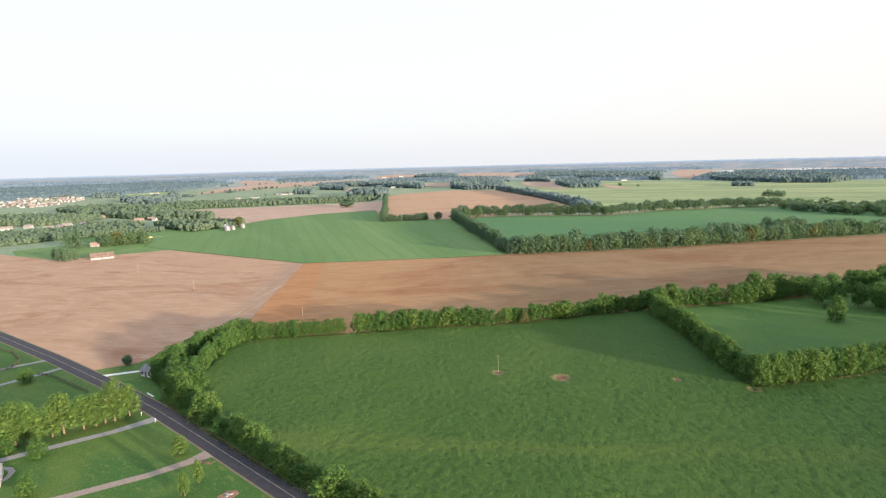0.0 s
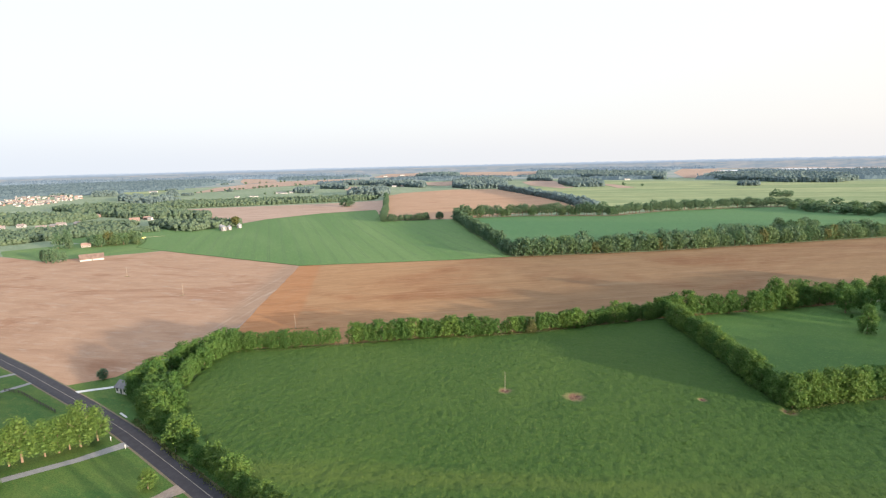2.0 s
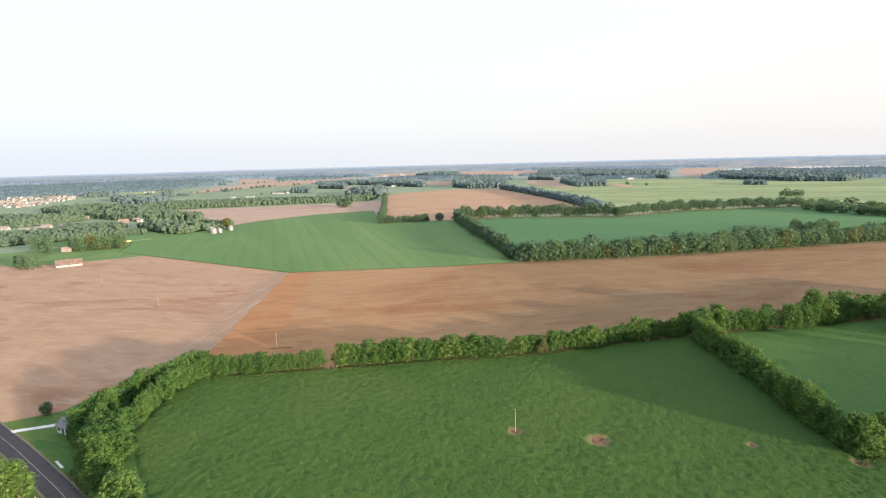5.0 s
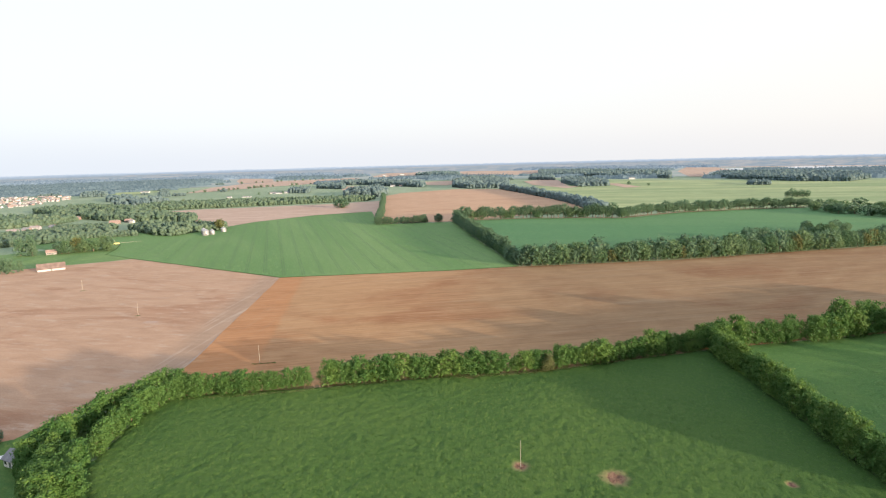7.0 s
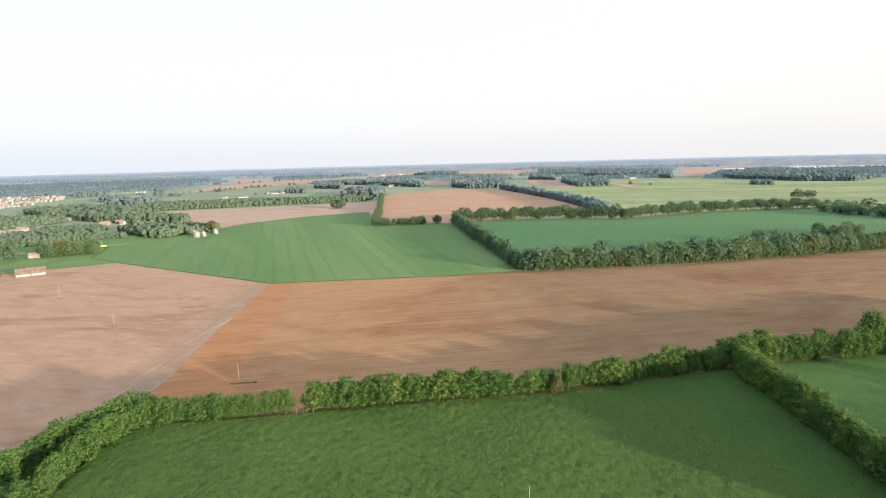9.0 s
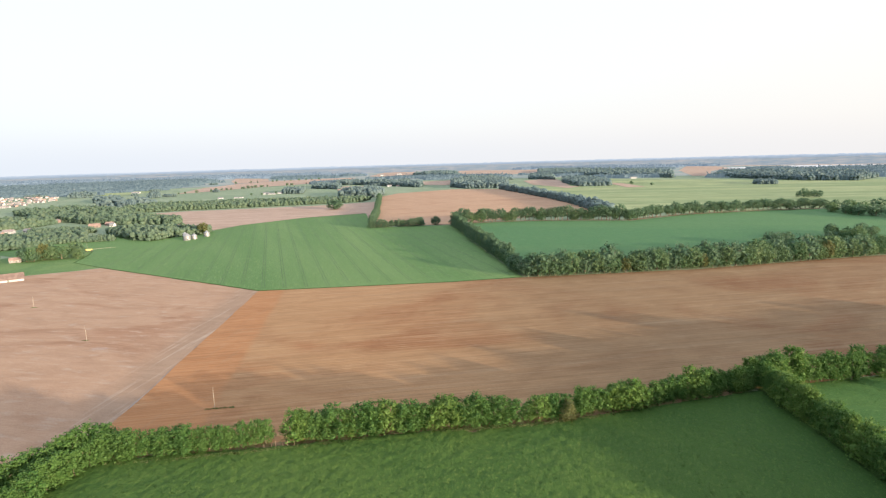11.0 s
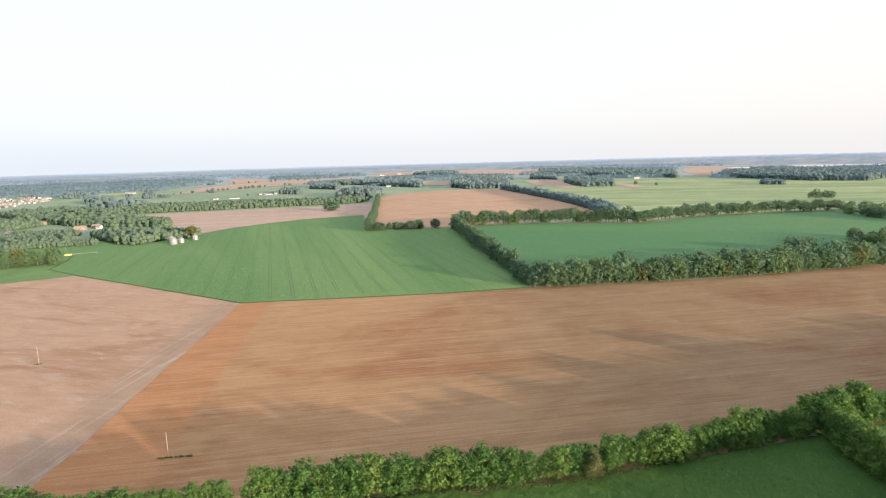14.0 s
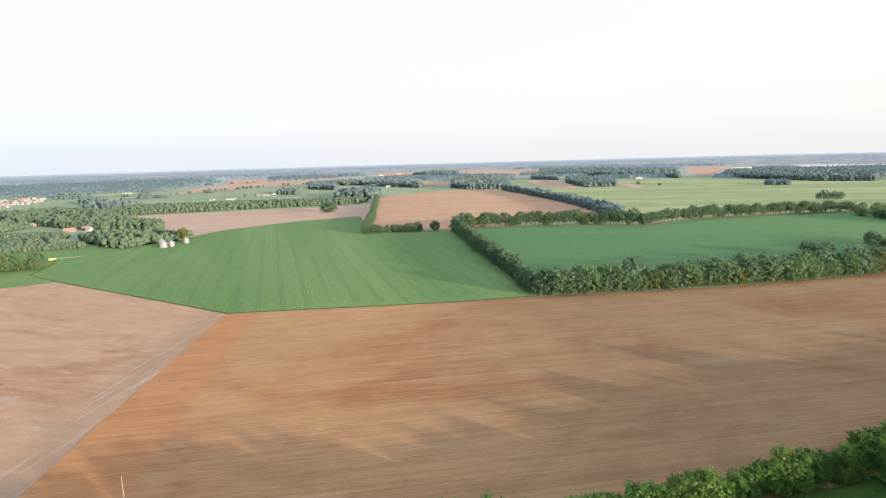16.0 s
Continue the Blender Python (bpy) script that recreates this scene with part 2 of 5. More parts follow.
M_POLE = surface("weathered_pole_wood", (0.29, 0.25, 0.20), (0.37, 0.325, 0.27), 2.0, 0.85, 0, 0.3, 0.01)
M_POST = surface("dark_fence_wood", (0.05, 0.042, 0.035), (0.08, 0.065, 0.05), 3.0, 0.85)
M_LEAF = leaves("hedge_leaves", (0.064, 0.148, 0.036), (0.095, 0.178, 0.044), (0.122, 0.21, 0.054), 0.44)
M_TUFT = leaves("pasture_tuft_blades", (0.06, 0.122, 0.022), (0.06, 0.122, 0.022), (0.08, 0.146, 0.027), 0.55)
M_TUFT_PALE = leaves("paddock_blades", (0.07, 0.145, 0.03), (0.07, 0.145, 0.03), (0.11, 0.185, 0.042))
M_TUFT_DRY = leaves("dry_grass_blades", (0.125, 0.16, 0.055), (0.125, 0.16, 0.055), (0.175, 0.175, 0.075))
M_LEAF_Y = leaves("yellow_green_leaves", (0.086, 0.17, 0.036), (0.115, 0.192, 0.042), (0.145, 0.22, 0.052))
M_LEAF_ROW = leaves("driveway_tree_leaves", (0.078, 0.15, 0.034), (0.10, 0.168, 0.038), (0.135, 0.2, 0.048), 0.3)
# dark and belt leaves are shifted towards blue as painted mid-distance haze
M_LEAF_D = leaves("hazed_dark_leaves", (0.1, 0.178, 0.106), (0.128, 0.202, 0.117), (0.146, 0.218, 0.126), 0.52)
M_LEAF_B = leaves("hazed_belt_leaves", (0.09, 0.178, 0.086), (0.145, 0.215, 0.1), (0.168, 0.238, 0.112), 0.54)
M_LEAF_R = leaves("russet_leaves", (0.15, 0.155, 0.06), (0.16, 0.165, 0.065), (0.165, 0.185, 0.07), 0.5)
M_FARMWALL = surface("dulled_white_boards", (0.50, 0.49, 0.48), (0.40, 0.39, 0.38), 0.4, 0.8)
M_SHOULDER = surface("trodden_verge_earth", (0.17, 0.125, 0.085), (0.12, 0.125, 0.055), 0.35, 0.95, 0, 0.4, 0.03)
M_BANK = surface("dry_hedge_bank_earth", (0.20, 0.105, 0.06), (0.21, 0.165, 0.075), 0.5, 0.95, 0, 0.5, 0.06)
M_WHITE = surface("white_painted_boards", (0.58, 0.56, 0.54), (0.50, 0.47, 0.45), 0.8, 0.6)
M_PALE = surface("weathered_whitewash", (0.345, 0.34, 0.345), (0.27, 0.25, 0.245), 0.5, 0.8)
M_ROOF_RUST = surface("rusty_sheet_roof", (0.13, 0.085, 0.068), (0.20, 0.14, 0.115), 0.35, 0.8)
M_BARN = surface("weathered_barn_boards", (0.20, 0.165, 0.145), (0.33, 0.29, 0.265), 0.4, 0.85)
M_BRICK = surface("red_brick", (0.21, 0.145, 0.125), (0.27, 0.20, 0.175), 1.2, 0.85)
M_ROOF_GREY = surface("grey_shingle_roof", (0.16, 0.155, 0.16), (0.22, 0.21, 0.21), 0.9, 0.85)
M_ROOF_RED = surface("rusty_red_roof", (0.25, 0.155, 0.12), (0.33, 0.225, 0.18), 0.7, 0.7)
M_ROOF_BROWN = surface("brown_shingle_roof", (0.20, 0.165, 0.155), (0.28, 0.235, 0.225), 0.9, 0.85)
M_STEEL = surface("galvanised_steel", (0.30, 0.295, 0.295), (0.22, 0.215, 0.215), 0.6, 0.45, 0.4)
M_GLASS = surface("dark_window_glass", (0.03, 0.035, 0.04), (0.05, 0.055, 0.06), 1.0, 0.1)
M_YELLOW = surface("yellow_machine_paint", (0.50, 0.40, 0.08), (0.42, 0.33, 0.08), 1.5, 0.5)
M_RUBBER = surface("black_rubber", (0.03, 0.03, 0.03), (0.05, 0.05, 0.05), 3.0, 0.8)
M_DOOR = surface("dark_green_door", (0.06, 0.08, 0.06), (0.08, 0.10, 0.08), 2.0, 0.5)
# pale colour painted in for the sky that the water reflects
M_WATER = surface("sky_pale_water", (0.55, 0.55, 0.57), (0.68, 0.66, 0.66), 0.02, 0.25)
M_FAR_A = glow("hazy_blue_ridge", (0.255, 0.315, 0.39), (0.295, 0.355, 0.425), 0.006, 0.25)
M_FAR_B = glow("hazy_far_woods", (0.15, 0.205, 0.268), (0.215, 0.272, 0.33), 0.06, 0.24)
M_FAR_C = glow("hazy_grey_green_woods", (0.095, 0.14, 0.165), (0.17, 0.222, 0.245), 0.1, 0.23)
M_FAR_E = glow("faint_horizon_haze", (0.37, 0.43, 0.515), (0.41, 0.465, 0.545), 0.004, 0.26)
M_FAR_F = glow("hazed_pale_ridge", (0.31, 0.37, 0.45), (0.35, 0.41, 0.485), 0.005, 0.26)
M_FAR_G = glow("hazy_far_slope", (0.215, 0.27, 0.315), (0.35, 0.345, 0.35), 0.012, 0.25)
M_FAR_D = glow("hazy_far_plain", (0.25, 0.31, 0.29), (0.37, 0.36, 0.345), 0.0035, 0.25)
# leaf colours lightened and greyed to carry the haze of distance
M_LEAF_FAR = leaves("hazed_far_leaves", (0.165, 0.232, 0.238), (0.18, 0.246, 0.248), (0.198, 0.262, 0.258), 0.56)
M_LEAF_W = leaves("hazed_village_leaves", (0.142, 0.214, 0.15), (0.168, 0.238, 0.16), (0.198, 0.262, 0.172), 0.6)


# ---- building helpers ----
def link_mesh(name, verts, faces, material, parent=None, label="", smooth=False):
    me = bpy.data.meshes.new(name)
    me.from_pydata([tuple(map(float, v)) for v in verts], [], [tuple(map(int, f)) for f in faces])
    me.materials.append(material)
    if smooth:
        me.polygons.foreach_set("use_smooth", [True] * len(me.polygons))
    me.update()
    ob = new(name, me)
    ob.parent = parent
    return tagged(ob, label)


def part(name, bm, material, parent=None, label="", smooth=False):
    """One mesh object out of a bmesh, under a thing or a part."""
    me = bpy.data.meshes.new(name)
    bm.normal_update()
    bm.to_mesh(me)
    bm.free()
    me.materials.append(material)
    if smooth:
        me.polygons.foreach_set("use_smooth", [True] * len(me.polygons))
    ob = new(name, me)
    ob.parent = parent
    return tagged(ob, label)


def box(bm, x0, x1, y0, y1, z0, z1):
    v = [bm.verts.new(p) for p in ((x0, y0, z0), (x1, y0, z0), (x1, y1, z0), (x0, y1, z0), (x0, y0, z1), (x1, y0, z1), (x1, y1, z1), (x0, y1, z1))]
    for f in ((3, 2, 1, 0), (4, 5, 6, 7), (0, 1, 5, 4), (1, 2, 6, 5), (2, 3, 7, 6), (3, 0, 4, 7)):
        bm.faces.new([v[i] for i in f])
    return v


def tube(bm, a, b, r0, r1, n=8):
    """A tapered round bar from a to b."""
    a, b = Vector(a), Vector(b)
    turn = (b - a).to_track_quat("Z", "Y")
    rings = []
    for p, r in ((a, r0), (b, r1)):
        rings.append([bm.verts.new(p + turn @ Vector((r * math.cos(k * math.tau / n), r * math.sin(k * math.tau / n), 0))) for k in range(n)])
    for k in range(n):
        bm.faces.new((rings[0][k], rings[0][(k + 1) % n], rings[1][(k + 1) % n], rings[1][k]))
    bm.faces.new(rings[0][::-1]), bm.faces.new(rings[1])


def sheet(name, pts, z, material, label="", category="", ragged=0.0, step=12.0):
    """A field or strip of ground: an outline laid flat, its edge made a little uneven."""
    rng = random.Random(name + str(pts[0]))
    ring = []
    for (x0, y0), (x1, y1) in zip(pts, pts[1:] + pts[:1]):
        n = max(1, int(math.hypot(x1 - x0, y1 - y0) / step)) if ragged else 1
        for k in range(n):
            j = rng.uniform(-ragged, ragged) if k else 0
            ring.append((x0 + (x1 - x0) * k / n + j, y0 + (y1 - y0) * k / n + j))
    tris = geometry.tessellate_polygon([[Vector((x, y, 0)) for x, y in ring]])
    flat = []
    for a, b, c in tris:
        (ax, ay), (bx, by), (cx, cy) = ring[a], ring[b], ring[c]
        flat.append((a, b, c) if (bx - ax) * (cy - ay) - (by - ay) * (cx - ax) > 0 else (a, c, b))
    ob = link_mesh(name, [(x, y, z) for x, y in ring], flat, material)
    return tagged(ob, label, category, kind="structure")


def ribbon(name, pts, width, z, material, label="", category="", parent=None, kind="structure"):
    """A road or track along a line."""
    verts, faces = [], []
    for k, (x, y) in enumerate(pts):
        a, b = pts[max(k - 1, 0)], pts[min(k + 1, len(pts) - 1)]
        d = Vector((b[0] - a[0], b[1] - a[1])).normalized()
        w = (width[k] if isinstance(width, (list, tuple)) else width) / 2
        verts += [(x + d.y * w, y - d.x * w, z), (x - d.y * w, y + d.x * w, z)]
        if k:
            faces.append((2 * k - 2, 2 * k, 2 * k + 1, 2 * k - 1))
    return tagged(link_mesh(name, verts, faces, material, parent), label, category, kind=kind)


def along(pts, spacing):
    """Evenly spaced places on a line, with the direction."""
    out, left = [], 0.0
    for (x0, y0), (x1, y1) in zip(pts, pts[1:]):
        d = math.hypot(x1 - x0, y1 - y0)
        while left < d:
            out.append((x0 + (x1 - x0) * left / d, y0 + (y1 - y0) * left / d, (x1 - x0) / d, (y1 - y0) / d))
            left += spacing
        left -= d
    return out


def inside(x, y, poly):
    hit = False
    for (x0, y0), (x1, y1) in zip(poly, poly[1:] + poly[:1]):
        if (y0 > y) != (y1 > y) and x < (x1 - x0) * (y - y0) / (y1 - y0) + x0:
            hit = not hit
    return hit


# ---- trees ----
def ico_shape(level):
    bm = bmesh.new()
    bmesh.ops.create_icosphere(bm, subdivisions=level, radius=1)
    bm.verts.ensure_lookup_table()
    v = np.array([p.co[:] for p in bm.verts])
    f = np.array([[q.index for q in p.verts] for p in bm.faces])
    bm.free()
    return v, f


ICO = {1: ico_shape(1), 2: ico_shape(2)}


def foliage(seed, lobes, n, size, core=0.74, level=1, fuzz=0.2):
    """Verts and faces of a crown: a lumpy dense heart in each lobe, and n bent sprays of leaves over the lobes."""
    rs = np.random.RandomState(seed)
    lobes = np.array(lobes, float)
    c, r = lobes[:, :3], lobes[:, 3]
    verts, faces = [], []
    iv, iff = ICO[level]
    at = 0
    for k in range(len(lobes)):
        wob = core * r[k] * (1 + 0.16 * rs.randn(len(iv), 1))
        verts.append(c[k] + iv * wob)
        faces += [tuple(q + at for q in f) for f in iff]
        at += len(iv)
    pick = rs.choice(len(lobes), size=n, p=r ** 2 / (r ** 2).sum())
    d = rs.randn(n, 3)
    d[:, 2] += 0.15
    d /= np.linalg.norm(d, axis=1, keepdims=True)
    p = c[pick] + d * r[pick, None] * rs.uniform(0.7, 1.45, (n, 1))
    p += rs.randn(n, 3) * fuzz
    free = np.ones(n, bool)
    for k in range(len(lobes)):
        free &= (np.linalg.norm(p - c[k], axis=1) > 0.8 * r[k]) | (pick == k)
    p, d = p[free & (p[:, 2] > 0.1)], d[free & (p[:, 2] > 0.1)]
    m = len(p)
    nrm = d + 0.55 * rs.randn(m, 3)
    nrm /= np.linalg.norm(nrm, axis=1, keepdims=True)
    tan = np.cross(nrm, rs.randn(m, 3))
    tan /= np.linalg.norm(tan, axis=1, keepdims=True)
    bit = np.cross(nrm, tan)
    s = size * rs.uniform(0.55, 1.3, (m, 1))
    quad = np.stack([p + tan * s * 0.62 - nrm * s * 0.22, p + bit * s * 0.42 + nrm * s * 0.1, p - tan * s * 0.55 - nrm * s * 0.25, p - bit * s * 0.45 + nrm * s * 0.1], 1)
    verts.append(quad.reshape(-1, 3))
    ids = at + np.arange(m * 4).reshape(m, 4)
    faces += [(a, b, cc) for a, b, cc, _ in ids] + [(a, cc, dd) for a, _, cc, dd in ids]
    return np.concatenate(verts), faces


def lobes_round(seed, h=10.0, w=8.0, low=0.3, n=28):
    """A spreading crown on a bare stem."""
    rng = random.Random(seed)
    zc, rz, rx = h * (0.5 + low / 2), h * (0.5 - low / 2), w / 2
    out = [(0, 0, zc, min(rz, rx) * 0.75)]
    for k in range(n):
        a, u = k * 2.4 + rng.uniform(-0.4, 0.4), 1 - 2 * (k + 0.5) / n
        q = math.sqrt(max(0, 1 - u * u))
        r = rng.uniform(0.18, 0.32) * w / 2
        out.append(((rx - r * 0.8) * q * math.cos(a) * rng.uniform(0.75, 1.1), (rx - r * 0.8) * q * math.sin(a) * rng.uniform(0.75, 1.1), zc + (rz - r * 0.8) * u, r))
    return out


def lobes_hedge(seed, h=8.0, w=6.0, n=30):
    """A bushy tree leafed down to the ground: upright boughs of uneven height, with thin shoots at the head."""
    rng = random.Random(seed)
    out = []
    for k in range(n):
        u = (k + 0.4) / n
        spread = (0.6 + 0.4 * math.sin(math.pi * min(1, u * 1.15))) * w / 2
        r = rng.uniform(0.17, 0.31) * w / 2 * (1.15 - 0.35 * u)
        a = k * 2.4 + rng.uniform(-0.6, 0.6)
        q = (spread - r * 0.7) * rng.uniform(0.72, 1.08)
        out.append((q * math.cos(a), q * math.sin(a), 0.7 + u * (h - 1.5) + rng.uniform(-0.5, 0.5), r))
    for k in range(6):
        a, q = rng.uniform(0, math.tau), rng.uniform(0.05, 0.32) * w
        out.append((q * math.cos(a), q * math.sin(a), h - rng.uniform(0.1, 0.9), rng.uniform(0.07, 0.12) * w))
    out.append((0, 0, h * 0.42, w * 0.27))
    out.append((rng.uniform(-0.5, 0.5), rng.uniform(-0.5, 0.5), h * 0.7, w * 0.24))
    return out


def lobes_upright(seed, h=10.0, w=5.4, n=30):
    """A narrow tree on a short bare stem, widest below its middle and drawn up to a ragged head."""
    rng = random.Random(seed)
    out = [(0, 0, h * 0.4, w * 0.3), (0, 0, h * 0.62, w * 0.24)]
    for k in range(n):
        u = (k + 0.5) / n
        wide = (0.55 + 0.45 * math.sin(math.pi * min(1.0, u * 1.3))) * (1.12 - 0.55 * u) * w / 2
        a, r = k * 2.4 + rng.uniform(-0.5, 0.5), rng.uniform(0.2, 0.34) * w / 2
        out.append(((wide - r * 0.5) * math.cos(a), (wide - r * 0.5) * math.sin(a), h * (0.15 + 0.8 * u), r))
    return out


def stem(bm, h, r, seed, forks=4):
    rng = random.Random(seed)
    tube(bm, (0, 0, -0.2), (0.1, 0.05, h * 0.5), r, r * 0.6)
    for k in range(forks):
        a = k * math.tau / forks + rng.uniform(-0.4, 0.4)
        z = h * rng.uniform(0.3, 0.48)
        tube(bm, (0.06, 0.03, z), (math.cos(a) * h * 0.22, math.sin(a) * h * 0.22, z + h * rng.uniform(0.2, 0.32)), r * 0.45, r * 0.15, 5)


def make_tree(name, seed, lobes, n, size, leaf, trunk_r, h, label, level=1):
    """A tree: an empty at its foot, with a trunk and a crown."""
    root = new(name)
    tagged(root, label, "tree")
    bm = bmesh.new()
    stem(bm, h, trunk_r, seed)
    part("trunk", bm, M_BARK, root)
    v, f = foliage(seed, lobes, n, size, 0.6, level)
    link_mesh("crown", v, f, leaf, root)
    return root


STOCK = {}


def stock(kind):
    """The patterns of a kind of tree; each is planted once and copied after that."""
    if kind in STOCK:
        return STOCK[kind]
    made = []
    spec = {
        "hedge": ("hedgerow_tree", 6, lambda s: lobes_hedge(s), 2000, 0.35, M_LEAF, 0.16, 8, "bushy green hedgerow tree leafed down to the grass"),
        "hedge_yellow": ("hedgerow_tree", 4, lambda s: lobes_hedge(s, 8, 6.4), 2000, 0.35, M_LEAF_Y, 0.16, 8, "sunlit yellow-green hedgerow tree with dense foliage"),
        "russet": ("hedgerow_bush", 2, lambda s: lobes_hedge(s, 5.5, 5.0, 20), 1500, 0.32, M_LEAF_R, 0.1, 5, "thin russet-leaved bush in the hedgerow"),
        "round": ("broadleaf_tree", 5, lambda s: lobes_round(s, 10, 8.4, 0.12), 2000, 0.48, M_LEAF, 0.26, 10, "tall spreading green broadleaf tree in full leaf"),
        "row": ("driveway_tree", 4, lambda s: lobes_upright(s, 10, 5.4), 3400, 0.27, M_LEAF_ROW, 0.2, 10, "yellow-green broadleaf tree planted in a row along a gravel drive"),
        "mid": ("belt_tree", 6, lambda s: lobes_round(s, 10, 9.0, 0.0, 26), 560, 0.72, M_LEAF_B, 0.26, 10, "green broadleaf tree in a field-edge belt"),
        "mid_dark": ("dark_broadleaf_tree", 6, lambda s: lobes_round(s, 10, 9.4, 0.02, 16), 360, 0.8, M_LEAF_D, 0.26, 10, "dark green broadleaf tree in a dense grove"),
        "mid_hedge": ("hedge_tree", 5, lambda s: lobes_hedge(s, 8, 7.0, 16), 400, 0.8, M_LEAF_D, 0.2, 8, "dark green hedgerow tree at a field edge"),
        "stemmed": ("row_tree", 4, lambda s: lobes_round(s, 10, 7.8, 0.2, 20), 480, 0.72, M_LEAF_D, 0.3, 10, "green broadleaf tree on a bare stem in a field-edge row"),
        "dense": ("dark_rounded_tree", 2, lambda s: lobes_round(s, 10, 9.6, 0.04, 30), 1500, 0.62, M_LEAF_D, 0.26, 10, "dense dark green rounded tree standing alone"),
        "mid_russet": ("russet_tree", 2, lambda s: lobes_round(s, 10, 8, 0.08, 14), 400, 0.95, M_LEAF_R, 0.24, 10, "russet-leaved broadleaf tree among green ones"),
    }[kind]
    name, count, shape, n, size, leaf, tr, h, label = spec
    for k in range(count):
        seed = sum(map(ord, kind)) * 7 + k
        made.append([make_tree(name, seed, shape(seed), n, size, leaf, tr, h, label), False, h])
    STOCK[kind] = made
    return made


PLANT = random.Random(11)


def plant(kind, x, y, height, wide=1.0, group="", label=""):
    """Set one tree of that kind with its foot at (x, y)."""
    pick = PLANT.choice(stock(kind))
    s = height / pick[2]
    m = pose(x, y, 0.0, 0, 0, PLANT.uniform(0, 360)) @ Matrix.Diagonal((s * wide, s * wide * PLANT.uniform(0.9, 1.1), s, 1))
    if pick[1]:
        ob = copy_thing(pick[0], m)
    else:
        ob, pick[1] = pick[0], True
        ob.matrix_basis = m
    return tagged(ob, label, group=group)


def hedge(pts, spacing, hmin, hmax, kinds, group, jitter=1.2, wide=1.0, label=""):
    for x, y, dx, dy in along(pts, spacing):
        j, q = PLANT.uniform(-jitter, jitter), PLANT.uniform(-0.3, 0.3) * spacing
        plant(PLANT.choice(kinds), x - dy * j + dx * q, y + dx * j + dy * q, PLANT.uniform(hmin, hmax), wide * PLANT.uniform(0.9, 1.15), group, label)


def grove(poly, n, hmin, hmax, kinds, group, wide=1.0, label=""):
    xs, ys = [p[0] for p in poly], [p[1] for p in poly]
    got = 0
    while got < n:
        x, y = PLANT.uniform(min(xs), max(xs)), PLANT.uniform(min(ys), max(ys))
        if inside(x, y, poly):
            plant(PLANT.choice(kinds), x, y, PLANT.uniform(hmin, hmax), wide * PLANT.uniform(0.9, 1.2), group, label)
            got += 1


